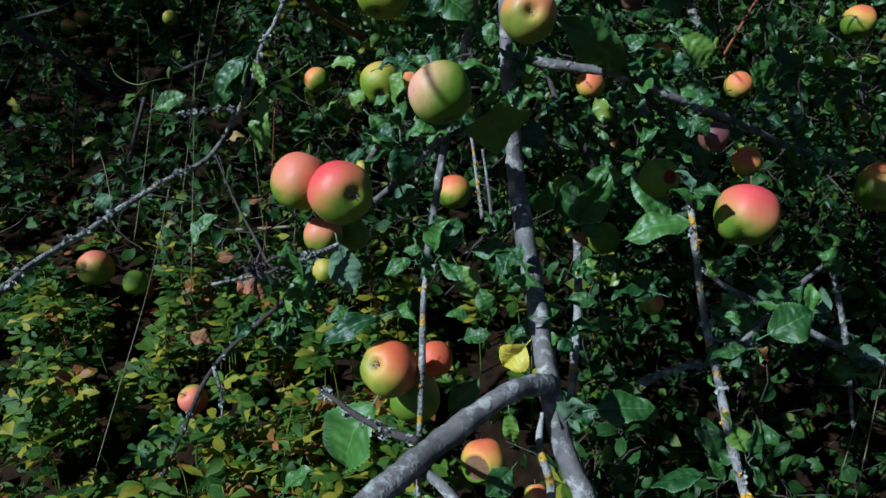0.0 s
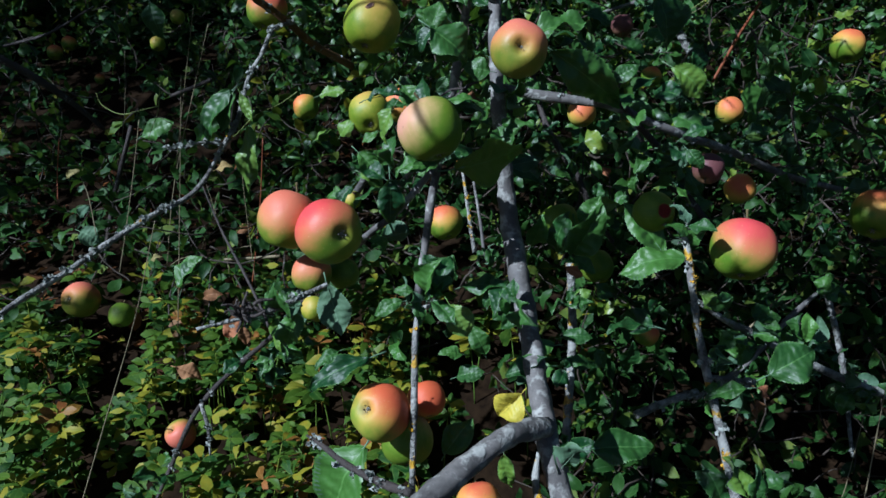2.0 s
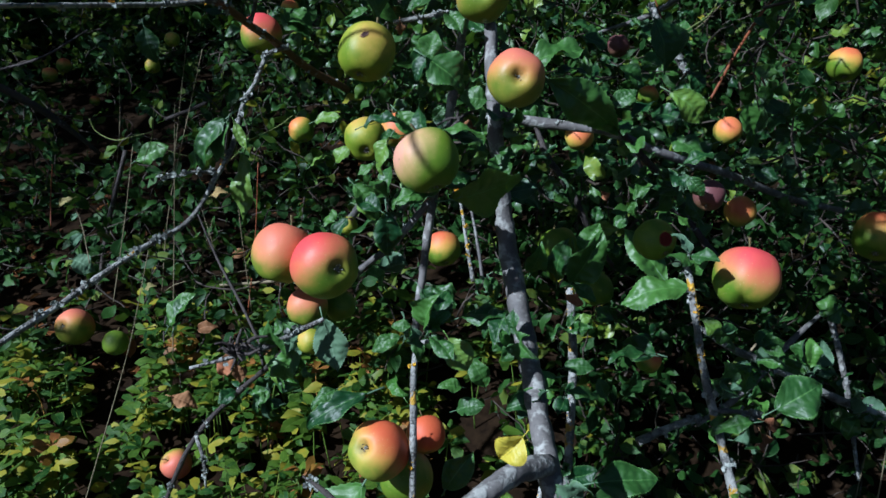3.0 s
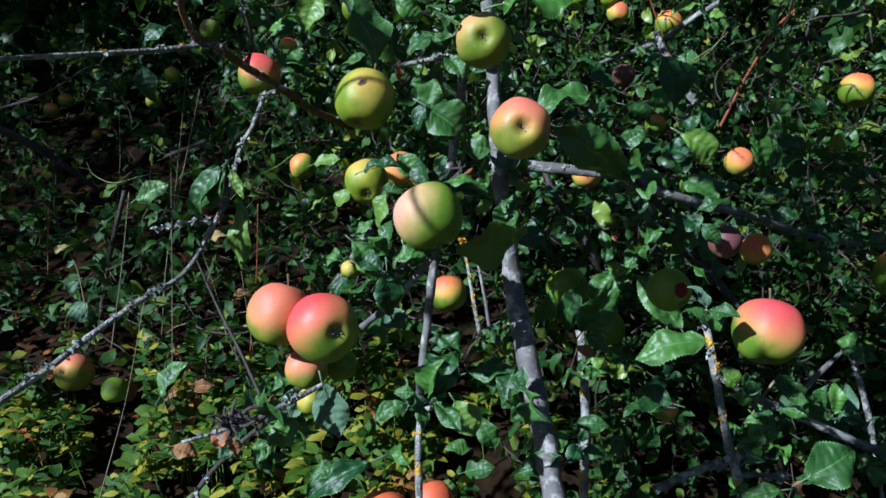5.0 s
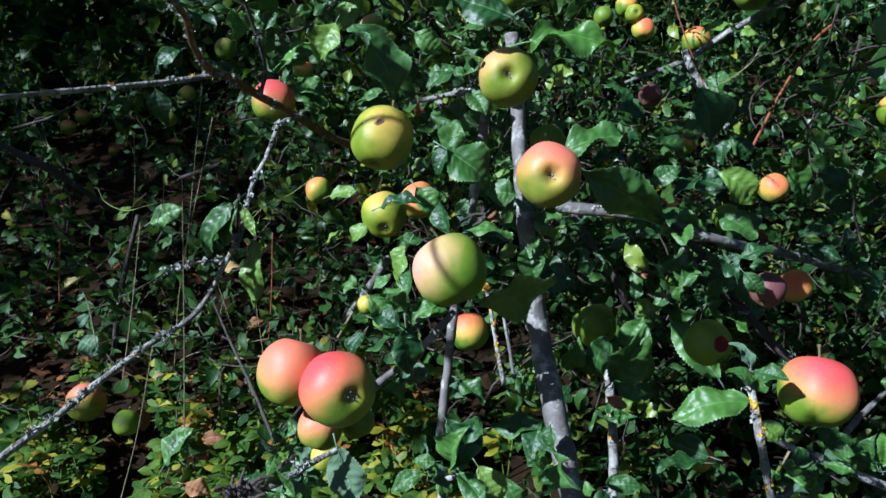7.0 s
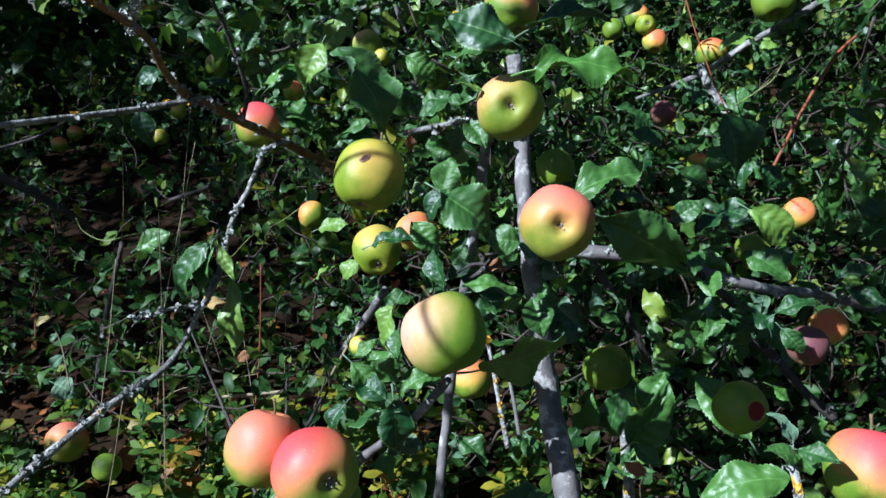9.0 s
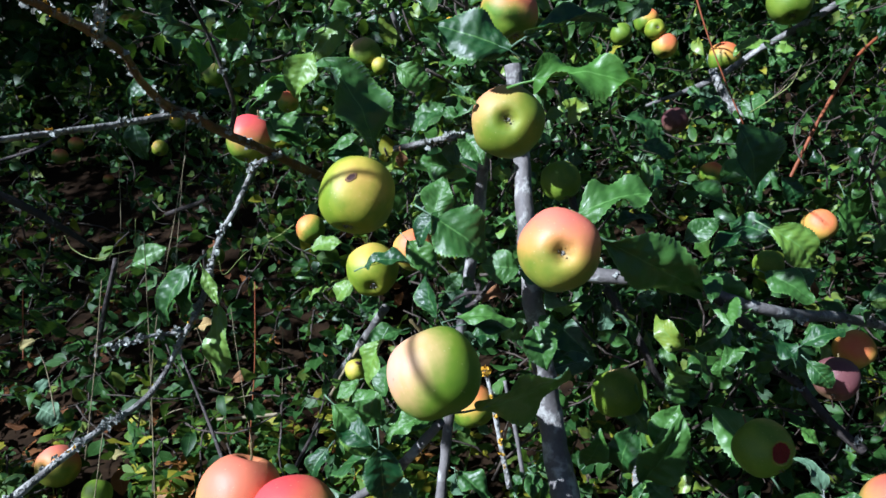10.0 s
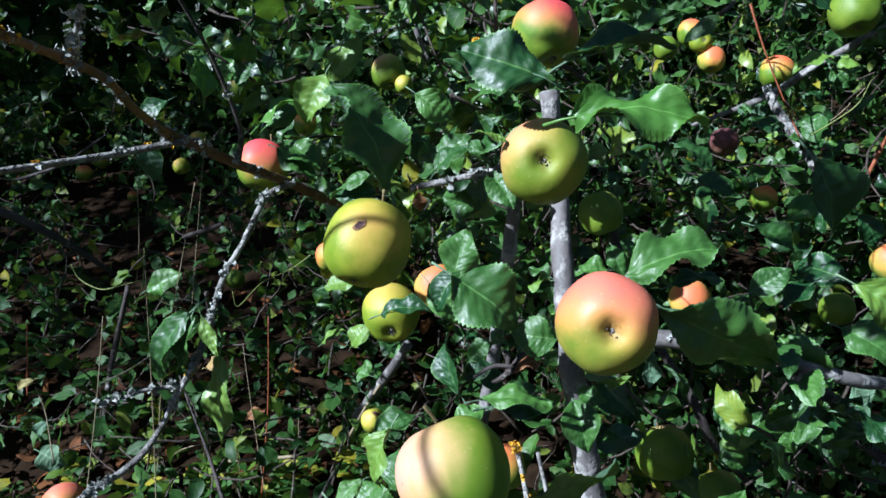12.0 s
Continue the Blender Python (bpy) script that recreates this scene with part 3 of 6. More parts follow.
branch([(0.2758, 1.22, 0.5565, 0.0069), (0.2796, 1.19, 0.4887, 0.0076), (0.2816, 1.17, 0.4152, 0.0076), (0.2737, 1.12, 0.3194, 0.0075), (0.2645, 1.06, 0.2367, 0.0073)], bark=BARK_GOLD, label='pale upright shoot')
branch([(0.4106, 1.85, 0.9293, 0.0033), (0.5448, 1.87, 0.9718, 0.0066), (0.6265, 1.84, 1.0312, 0.0072), (0.6884, 1.8, 1.0744, 0.0069), (0.7528, 1.78, 1.1188, 0.0067)], bark=BARK)
branch([(0.5225, 1.8, 0.9981, 0.0063), (0.5266, 1.74, 0.9627, 0.0083), (0.5323, 1.66, 0.928, 0.0086), (0.5431, 1.55, 0.876, 0.008)], bark=BARK_LICHEN, lichen=14, label='rough grey branch')
branch([(-0.0535, 1.5, 1.1667, 0.0037), (-0.0441, 1.5, 1.1264, 0.004), (-0.0322, 1.5, 1.0934, 0.0028)], bark=BARK)
branch([(-0.2458, 1.6, 1.1086, 0.0024), (-0.1928, 1.6, 1.1162, 0.0027), (-0.1217, 1.58, 1.1343, 0.003), (-0.0551, 1.5, 1.147, 0.0031)], bark=BARK_LICHEN)
branch([(0.0815, 1, 0.7957, 0.002), (0.0882, 0.99, 0.7586, 0.0024), (0.0947, 0.98, 0.715, 0.0028), (0.1014, 0.97, 0.6774, 0.0028)], bark=BARK_GOLD, gold=20)
branch([(0.1004, 1.05, 0.7546, 0.0019), (0.1102, 1.04, 0.7001, 0.0024), (0.117, 1.02, 0.6522, 0.0024)], bark=BARK)
branch([(0.0013, 0.9, 0.7892, 0.0035), (0.0269, 0.88, 0.823, 0.0033), (0.0496, 0.87, 0.8559, 0.0029)], bark=BARK)
branch([(-0.1048, 1.55, 0.6323, 0.0081), (-0.1619, 1.6, 0.5431, 0.0087), (-0.2404, 1.66, 0.4276, 0.0084)], bark=BARK)
branch([(0.3301, 1.08, 0.8233, 0.0038), (0.3628, 1.1, 0.7743, 0.0049), (0.4032, 1.12, 0.7289, 0.0055), (0.4354, 1.12, 0.707, 0.0056), (0.4668, 1.1, 0.6687, 0.0055), (0.501, 1.08, 0.6387, 0.0059)], bark=BARK_DARK, lichen=10)
branch([(0.1807, 0.8, 0.4778, 0.0027), (0.1775, 0.78, 0.4399, 0.0048), (0.1913, 0.75, 0.4027, 0.0058), (0.1864, 0.72, 0.3758, 0.0057)], bark=BARK_GOLD)
branch([(0.7755, 1.3, 0.4689, 0.0056), (0.8093, 1.28, 0.3707, 0.0057), (0.8307, 1.26, 0.2818, 0.0049), (0.8391, 1.2, 0.166, 0.0032)], bark=BARK_LICHEN, lichen=10)
branch([(0.3912, 1.12, 0.3112, 0.0074), (0.4444, 1.14, 0.3233, 0.0068), (0.5087, 1.16, 0.3361, 0.0061)], bark=BARK_LICHEN, lichen=14)
leaf((0.3514, 0.86, 0.7158), (0.2666, 0.86, 0.7092), (0.05, -0.26, 0.96), 0.48, 0.25, 0.4, 0.04, 1)
leaf((0.1827, 0.92, 0.9527), (0.2958, 0.96, 0.8765), (0.65, -0.73, -0.23), 0.36, 0.2, 0.1, 0.04, 2)
leaf((0.0423, 0.93, 0.9769), (0.0904, 0.925, 0.9376), (-0.15, -0.62, 0.75), 0.82, 0.3, 0.5, 0.06, 3)
leaf((0.0492, 0.935, 0.9764), (0.0241, 0.925, 0.9549), (-0.3, -0.5, 0.78), 0.66, 0.35, 0.5, 0.06, 8)
leaf((0.044, 0.932, 0.973), (0.055, 0.94, 1.0079), (0.1, -0.85, 0.51), 0.75, 0.35, 0.4, 0.07, 4)
leaf((-0.0213, 1.07, 1.0073), (-0.065, 1.09, 1.1048), (0.79, -0.54, -0.29), 0.62, 0.15, 0.15, 0.06, 5)
# The paler leaf colour here stands in for sheen on its top face.
leaf((0.1282, 0.93, 1.081), (0.2122, 0.92, 1.0843), (0.0, -0.42, 0.9), 0.42, 0.25, 0.15, 0.1, 6, kind=LEAF_LIME)
leaf((0.1125, 0.97, 1.1023), (0.0541, 0.965, 1.1332), (-0.15, -0.75, 0.6), 0.66, 0.25, 0.4, 0.05, 7)
leaf((0.127, 1, 1.1107), (0.2027, 1, 1.1385), (0.36, -0.29, 0.89), 0.35, 0.5, 0.4, 0.04, 8)
leaf((0.1845, 1.1, 1.1243), (0.2383, 1.1, 1.1453), (-0.23, -0.33, 0.91), 0.4, 0.5, 0.4, 0.04, 9)
leaf((0.0742, 0.885, 0.8189), (0.1562, 0.9, 0.8413), (0.61, -0.67, -0.42), 0.95, 0.1, 0.4, 0.04, 10)
leaf((0.1634, 0.95, 0.9643), (0.2409, 0.97, 0.9806), (-0.3, -0.45, 0.82), 0.48, 0.5, 0.6, 0.07, 11)
leaf((0.1987, 0.96, 0.9532), (0.2383, 0.97, 0.9549), (-0.21, -0.2, 0.96), 0.5, 0.3, 0.4, 0.04, 12)
leaf((0.1145, 0.93, 0.9266), (0.081, 0.93, 0.9315), (0.44, -0.87, 0.23), 0.85, 0.3, 0.4, 0.04, 13)
leaf((0.0683, 0.9, 0.8905), (0.1172, 0.92, 0.8853), (0.12, -0.57, 0.81), 0.55, 0.3, 0.4, 0.04, 14)
leaf((0.0555, 0.86, 0.8936), (0.0797, 0.86, 0.8915), (0.55, -0, 0.83), 0.6, 0.3, 0.4, 0.04, 15)
leaf((0.0442, 0.86, 0.8304), (0.0027, 0.85, 0.8288), (-0.2, -0.65, 0.73), 0.5, 0.3, 0.4, 0.04, 16)
leaf((0.0011, 0.83, 0.8229), (0.0031, 0.82, 0.7683), (0.17, -0.78, 0.6), 0.55, 0.3, 0.4, 0.04, 17)
leaf((-0.0047, 0.83, 0.823), (-0.0358, 0.85, 0.8349), (-0.02, -0.72, 0.69), 0.6, 0.3, 0.4, 0.04, 18)
leaf((-0.0055, 0.83, 0.8104), (-0.0497, 0.84, 0.7909), (-0.29, -0.06, 0.96), 0.6, 0.3, 0.4, 0.04, 19)
leaf((-0.0004, 0.85, 0.8276), (-0.0264, 0.88, 0.8495), (-0.13, -0.6, 0.79), 0.6, 0.3, 0.4, 0.04, 20)
leaf((0.0004, 0.88, 0.8325), (-0.0027, 0.9, 0.8651), (-0.65, -0.68, 0.35), 0.6, 0.3, 0.4, 0.04, 21)
leaf((-0.0712, 0.8, 0.7057), (-0.0546, 0.79, 0.6474), (-0.25, -0.75, 0.6), 0.66, 0.12, -0.35, 0.04, 22, kind=LEAF_UNDER)
leaf((-0.22, 0.745, 0.7276), (-0.193, 0.76, 0.7577), (-0.32, -0.33, 0.89), 0.7, 0.55, 0.4, 0.04, 23)
leaf((-0.0218, 0.77, 0.6293), (-0.0959, 0.75, 0.5985), (0.1, -0.5, 0.86), 0.36, 0.35, 0.7, 0.04, 24)
leaf((0.392, 0.69, 0.662), (0.4402, 0.7, 0.6869), (0.02, -0.77, 0.64), 0.78, 0.15, 0.4, 0.04, 25)
leaf((0.3868, 0.72, 0.626), (0.3414, 0.72, 0.6148), (-0.13, -0.49, 0.86), 0.4, 0.3, 0.4, 0.04, 26)
leaf((0.3559, 0.66, 0.5193), (0.3376, 0.67, 0.5688), (0.19, -0.68, 0.71), 0.55, 0.3, 0.4, 0.16, 27)
leaf((0.3438, 0.66, 0.4997), (0.2621, 0.66, 0.4929), (0.21, 0.11, 0.97), 0.42, 0.3, 0.4, 0.04, 28)
leaf((0.3639, 0.65, 0.5053), (0.3901, 0.66, 0.5129), (0.47, -0.12, 0.87), 0.6, 0.3, 0.4, 0.04, 29)
leaf((0.358, 0.65, 0.5051), (0.3476, 0.66, 0.5341), (0.14, -0.68, 0.72), 0.5, 0.3, 0.4, 0.04, 30, kind=LEAF_LIME)
leaf((-0.0302, 0.75, 0.5202), (-0.0783, 0.74, 0.4199), (-0.19, -0.54, 0.82), 0.7, 0.25, 0.4, 0.04, 31)
leaf((0.1316, 0.585, 0.7047), (0.1112, 0.58, 0.6821), (0.21, -0.8, 0.56), 0.95, 0.8, 0.4, 0.04, 32, kind=LEAF_YELLOW, label="yellow leaf with orange edges")
leaf((0.2451, 0.8, 0.4841), (0.3259, 0.8, 0.4978), (-0.23, -0.48, 0.85), 0.6, 0.3, 0.4, 0.04, 33)
leaf((0.3534, 1.13, 1.0057), (0.3877, 1.11, 0.9332), (0.55, -0.81, -0.18), 0.85, 0.2, 0.4, 0.04, 34)
leaf((0.6261, 1.45, 0.8374), (0.6506, 1.44, 0.7518), (0.46, -0.87, 0.19), 0.6, 0.3, 0.4, 0.04, 35)
leaf((0.2701, 1.2, 0.9764), (0.3097, 1.2, 0.9593), (0.18, -0.64, 0.74), 0.6, 0.3, 0.4, 0.04, 36)
leaf((0.1832, 1.02, 0.6673), (0.1969, 1, 0.7213), (0.21, -0.75, 0.63), 0.5, 0.3, 0.4, 0.04, 37)
leaf((0.2214, 1.02, 0.658), (0.2279, 1, 0.7285), (-0.38, -0.63, 0.68), 0.5, 0.3, 0.4, 0.04, 38)
leaf((0.239, 1, 0.6635), (0.275, 0.98, 0.7437), (0.28, -0.63, 0.72), 0.55, 0.45, 0.4, 0.04, 39)
leaf((0.2428, 1, 0.6592), (0.2728, 0.98, 0.6442), (0.2, -0.9, 0.38), 0.55, 0.3, 0.4, 0.04, 40)
leaf((-0.0301, 1.06, 1.0057), (-0.0806, 1.06, 1.0127), (-0.22, -0.67, 0.71), 0.5, 0.3, 0.4, 0.04, 41)
leaf((-0.2174, 1.3, 1.0397), (-0.1595, 1.3, 1.0715), (-0.04, -0.43, 0.9), 0.5, 0.3, 0.4, 0.04, 42, kind=LEAF_LIME)
leaf((-0.2153, 1.35, 1.0037), (-0.1611, 1.33, 0.9744), (-0.16, -0.48, 0.86), 0.6, 0.3, 0.4, 0.04, 43)
leaf((-0.1286, 1.3, 1.0952), (-0.1577, 1.28, 1.0391), (-0.05, -0.96, 0.28), 0.65, 0.3, 0.4, 0.04, 44)
leaf((-0.2792, 1.3, 1.0752), (-0.2826, 1.32, 1.1287), (0.76, -0.46, 0.46), 0.6, 0.3, 0.4, 0.04, 45, kind=LEAF_LIME)
leaf((-0.2436, 1.15, 0.8101), (-0.2612, 1.12, 0.7092), (-0.28, -0.81, 0.51), 0.32, 0.22, 0.4, 0.04, 46, kind=LEAF_LIME)
leaf((-0.2622, 1.14, 0.8665), (-0.3243, 1.12, 0.8026), (-0.06, -0.47, 0.88), 0.42, 0.3, 0.4, 0.04, 47)
leaf((-0.2601, 1.14, 0.864), (-0.2864, 1.13, 0.8044), (-0.21, -0.56, 0.8), 0.5, 0.3, 0.4, 0.04, 48)
leaf((-0.2504, 1.14, 0.8637), (-0.2295, 1.12, 0.8229), (0.04, -0.86, 0.51), 0.3, 0.3, 0.4, 0.04, 49, kind=LEAF_LIME)
leaf((0.0688, 0.8, 0.6823), (0.0918, 0.79, 0.6454), (0.15, -0.91, 0.38), 0.75, 0.3, 0.4, 0.04, 50, kind=LEAF_LIME)
leaf((0.0405, 0.77, 0.7565), (0.06, 0.77, 0.7212), (0.59, -0.8, 0.04), 0.5, 0.3, 0.4, 0.04, 51)
leaf((0.0293, 0.76, 0.7183), (0.007, 0.76, 0.7187), (0.49, -0.7, 0.52), 0.6, 0.3, 0.4, 0.04, 52)
leaf((0.0176, 0.76, 0.7056), (-0.0157, 0.75, 0.6966), (0.33, -0.35, 0.88), 0.5, 0.3, 0.4, 0.04, 53)
leaf((0.0219, 0.76, 0.7023), (0.0266, 0.77, 0.7315), (0.93, -0.32, 0.19), 0.4, 0.3, 0.4, 0.04, 54, kind=LEAF_UNDER)
leaf((0.034, 0.75, 0.7117), (0.0389, 0.74, 0.6861), (0.18, -0.53, 0.83), 0.5, 0.3, 0.4, 0.04, 55)
leaf((0.0843, 0.92, 0.6496), (0.1447, 0.9, 0.6737), (0.44, -0.38, 0.81), 0.5, 0.3, 0.4, 0.04, 56)
leaf((0.1855, 0.8, 0.6019), (0.1326, 0.79, 0.598), (-0.39, -0.64, 0.66), 0.55, 0.3, 0.4, 0.04, 57)
leaf((0.2141, 0.88, 0.5972), (0.2518, 0.87, 0.6072), (-0.09, -0.46, 0.89), 0.55, 0.3, 0.4, 0.04, 58)
leaf((0.2253, 0.88, 0.5651), (0.2483, 0.86, 0.5673), (0.46, -0.79, 0.4), 0.7, 0.3, 0.4, 0.04, 59)
leaf((0.1301, 0.84, 0.6737), (0.1388, 0.83, 0.651), (0.15, -0.96, 0.21), 0.5, 0.3, 0.4, 0.04, 60, kind=LEAF_LIME)
leaf((0.155, 0.9, 0.6443), (0.1239, 0.89, 0.616), (0.03, -0.91, 0.41), 0.7, 0.3, 0.4, 0.04, 61)
leaf((-0.1611, 1.3, 0.8315), (-0.1138, 1.29, 0.842), (-0.29, -0.47, 0.83), 0.55, 0.3, 0.4, 0.04, 62)
leaf((-0.1729, 1.3, 0.7538), (-0.1378, 1.3, 0.7727), (0.1, -0.11, 0.99), 0.6, 0.3, 0.4, 0.04, 63)
leaf((-0.1206, 1.25, 0.7725), (-0.0957, 1.25, 0.8001), (-0.32, -0.67, 0.67), 0.8, 0.3, 0.4, 0.04, 64)
leaf((0.0491, 0.95, 0.9579), (0.0772, 0.94, 0.9367), (-0.3, -0.92, 0.26), 0.7, 0.3, 0.4, 0.04, 65)
leaf((0.0607, 0.9, 0.8957), (0.1106, 0.89, 0.9033), (-0.4, -0.3, 0.87), 0.4, 0.3, 0.4, 0.04, 66)
leaf((0.3408, 0.83, 0.7604), (0.3138, 0.82, 0.7787), (-0.17, -0.5, 0.85), 0.6, 0.3, 0.4, 0.04, 67)
leaf((0.3396, 0.84, 0.7456), (0.3551, 0.82, 0.7682), (0, -0.92, 0.4), 0.6, 0.3, 0.4, 0.04, 68)
leaf((0.3336, 0.88, 0.8012), (0.3559, 0.87, 0.7881), (-0.13, -0.19, 0.97), 0.5, 0.3, 0.4, 0.04, 69, kind=LEAF_LIME)
leaf((0.3422, 0.84, 0.7621), (0.3283, 0.86, 0.7897), (0.41, -0.63, 0.66), 0.42, 0.3, 0.4, 0.04, 70, kind=LEAF_UNDER, label="pale dry curled leaf")
leaf((-0.047, 0.72, 0.6665), (-0.0723, 0.7, 0.6586), (-0.2, -0.57, 0.79), 0.5, 0.3, 0.4, 0.04, 71)
leaf((0.2152, 0.85, 0.5831), (0.2531, 0.84, 0.5855), (-0.29, -0.29, 0.91), 0.5, 0.3, 0.4, 0.04, 72)
leaf((0.1962, 0.83, 0.6138), (0.1458, 0.81, 0.6115), (0.13, -0.35, 0.93), 0.5, 0.3, 0.4, 0.04, 73)
leaf((0.2754, 0.9, 0.539), (0.2648, 0.9, 0.5696), (0.12, -0.71, 0.69), 0.6, 0.3, 0.4, 0.04, 74)
leaf((0.3102, 0.93, 0.5226), (0.3187, 0.92, 0.5689), (0.22, -0.92, 0.31), 0.6, 0.3, 0.4, 0.04, 75)
leaf((0.3442, 0.95, 0.5761), (0.2829, 0.94, 0.5753), (-0.15, 0.08, 0.99), 0.5, 0.3, 0.4, 0.04, 76)
leaf((0.0774, 0.85, 0.5544), (0.1136, 0.84, 0.5696), (0.3, -0.57, 0.76), 0.6, 0.3, 0.4, 0.04, 77)
leaf((0.0841, 0.85, 0.5881), (0.0551, 0.84, 0.597), (-0.28, -0.59, 0.76), 0.6, 0.3, 0.4, 0.04, 78)
leaf((0.1132, 0.85, 0.5888), (0.0976, 0.85, 0.6291), (0.21, -0.76, 0.61), 0.6, 0.3, 0.4, 0.04, 79)
leaf((0.0646, 0.8, 0.4743), (0.0925, 0.8, 0.5267), (0.23, -0.35, 0.91), 0.6, 0.3, 0.4, 0.04, 80)
leaf((0.1358, 0.7, 0.4701), (0.1065, 0.68, 0.4453), (-0, -0.78, 0.62), 0.8, 0.3, 0.4, 0.04, 81)
leaf((0.1332, 0.75, 0.5129), (0.1383, 0.74, 0.4621), (-0.38, -0.67, 0.64), 0.4, 0.3, 0.4, 0.04, 82)
leaf((0.1722, 1.2128, 0.7443), (0.2102, 1.1567, 0.7239), (-0.77, -0.28, 1.07), 0.6, 0.3, 0.4, 0.05, 5)
leaf((0.2712, 1.2725, 0.5956), (0.2956, 1.2232, 0.5719), (-0.29, -0.54, 0.41), 0.6, 0.3, 0.4, 0.05, 2)
leaf((0.4, 1.1436, 0.8331), (0.4386, 1.0965, 0.8202), (-0.13, -0.42, 0.42), 0.6, 0.3, 0.4, 0.05, 1)
leaf((0.4822, 1.1979, 0.8138), (0.4267, 1.2086, 0.7867), (-0.35, -0.55, 1.05), 0.6, 0.3, 0.4, 0.05, 4)
leaf((0.3643, 0.9894, 0.5565), (0.3141, 1.0286, 0.5556), (-0.31, -0.77, 0.45), 0.6, 0.3, 0.4, 0.05, 4)
leaf((0.1208, 1.1809, 0.9864), (0.0883, 1.2266, 1.0021), (-0.11, -0.22, 0.81), 0.6, 0.3, 0.4, 0.05, 3)
leaf((0.2705, 1.257, 0.6459), (0.2653, 1.2162, 0.6099), (-0.69, -0.55, 0.67), 0.6, 0.3, 0.4, 0.05, 1)
leaf((0.45, 1.26, 0.8381), (0.4079, 1.3151, 0.8551), (-0.35, -0.77, 1.02), 0.6, 0.3, 0.4, 0.05, 4)
leaf((0.0186, 0.88, 0.8961), (-0.0085, 0.86, 0.8916), (-0.24, -0.5, 0.83), 0.6, 0.3, 0.4, 0.04, 83)
leaf((0.005, 0.86, 0.8978), (-0.0117, 0.85, 0.8574), (-0.63, -0.65, 0.43), 0.6, 0.5, 0.4, 0.04, 84)
leaf((-0.0117, 0.84, 0.8739), (-0.0299, 0.83, 0.8667), (0.2, -0.22, 0.95), 0.6, 0.3, 0.4, 0.04, 85)
leaf((0.0442, 0.93, 0.8826), (0.0239, 0.95, 0.9235), (-0.68, -0.68, 0.28), 0.5, 0.3, 0.4, 0.04, 86)
leaf((0.05, 0.95, 0.8999), (0.0657, 0.95, 0.9182), (0.39, -0.63, 0.67), 0.6, 0.3, 0.4, 0.04, 87)
leaf((0.045, 0.95, 0.8858), (0.0695, 0.94, 0.9023), (0.24, -0.56, 0.79), 0.55, 0.3, 0.4, 0.04, 88)
leaf((0.0743, 0.95, 0.8711), (0.0535, 0.96, 0.8948), (0.4, -0.66, 0.64), 0.5, 0.3, 0.4, 0.04, 89)
leaf((0.0031, 1.1, 1.0856), (0.0364, 1.1, 1.0593), (-0.12, -0.88, 0.46), 0.65, 0.3, 0.4, 0.04, 90)
leaf((0.0159, 1.1, 1.0171), (0.0485, 1.1, 1.0512), (-0.62, -0.61, 0.5), 0.6, 0.3, 0.4, 0.04, 91)
leaf((-0.0098, 1.12, 1.0563), (0.0038, 1.1, 1.028), (0.63, -0.38, 0.68), 0.6, 0.3, 0.4, 0.04, 92)
leaf((0.0611, 0.98, 1.0664), (0.0873, 0.98, 1.0639), (0.16, -0.02, 0.99), 0.35, 0.3, 0.4, 0.04, 93)
leaf((0.1445, 1.02, 1.0388), (0.1616, 1.02, 1.0424), (0.5, -0.68, 0.54), 0.8, 0.3, 0.4, 0.04, 94, kind=LEAF_LIME)
leaf((-0.093, 1.35, 1.1296), (-0.1412, 1.33, 1.0907), (-0.29, -0.88, 0.38), 0.6, 0.3, 0.4, 0.04, 95)
leaf((-0.2739, 1.35, 1.0864), (-0.2412, 1.35, 1.132), (0.15, -0.67, 0.73), 0.6, 0.3, 0.4, 0.04, 96, kind=LEAF_LIME)
leaf((0.2782, 1.35, 0.9854), (0.3316, 1.34, 0.9574), (0.4, -0.32, 0.86), 0.6, 0.3, 0.4, 0.04, 97)
leaf((0.3616, 1.2, 0.9287), (0.3937, 1.2, 0.954), (0.53, -0.53, 0.66), 0.7, 0.3, 0.4, 0.04, 98, kind=LEAF_LIME)
leaf((0.3128, 1.15, 0.9388), (0.3534, 1.13, 0.9212), (0.24, -0.67, 0.7), 0.6, 0.3, 0.4, 0.04, 99)
leaf((0.2961, 1.1, 0.8893), (0.3322, 1.1, 0.9129), (0.29, -0.6, 0.75), 0.6, 0.3, 0.4, 0.04, 100)
leaf((0.3598, 1.12, 0.8911), (0.3268, 1.1, 0.8747), (-0.04, -0.13, 0.99), 0.6, 0.3, 0.4, 0.04, 101)
leaf((0.5531, 1.6, 1.0586), (0.493, 1.6, 1.042), (0.18, -0.29, 0.94), 0.6, 0.3, 0.4, 0.04, 102)
leaf((0.2518, 1, 0.8915), (0.2226, 1, 0.9209), (-0.28, -0.85, 0.45), 0.5, 0.3, 0.4, 0.04, 103)
leaf((0.4519, 1.25, 0.9177), (0.4743, 1.24, 0.8819), (0.1, -0.93, 0.35), 0.6, 0.3, 0.4, 0.04, 104)
leaf((0.1666, 1.15, 1.1316), (0.2009, 1.15, 1.1557), (-0.2, -0.64, 0.74), 0.45, 0.3, 0.4, 0.04, 105)
leaf((0.0859, 1.02, 1.0953), (0.0571, 1, 1.0926), (-0.25, -0.48, 0.84), 0.7, 0.3, 0.4, 0.04, 106)
leaf((-0.2107, 1.36, 1.0108), (-0.1587, 1.34, 0.9771), (-0.07, -0.57, 0.82), 0.6, 0.3, 0.4, 0.04, 107)
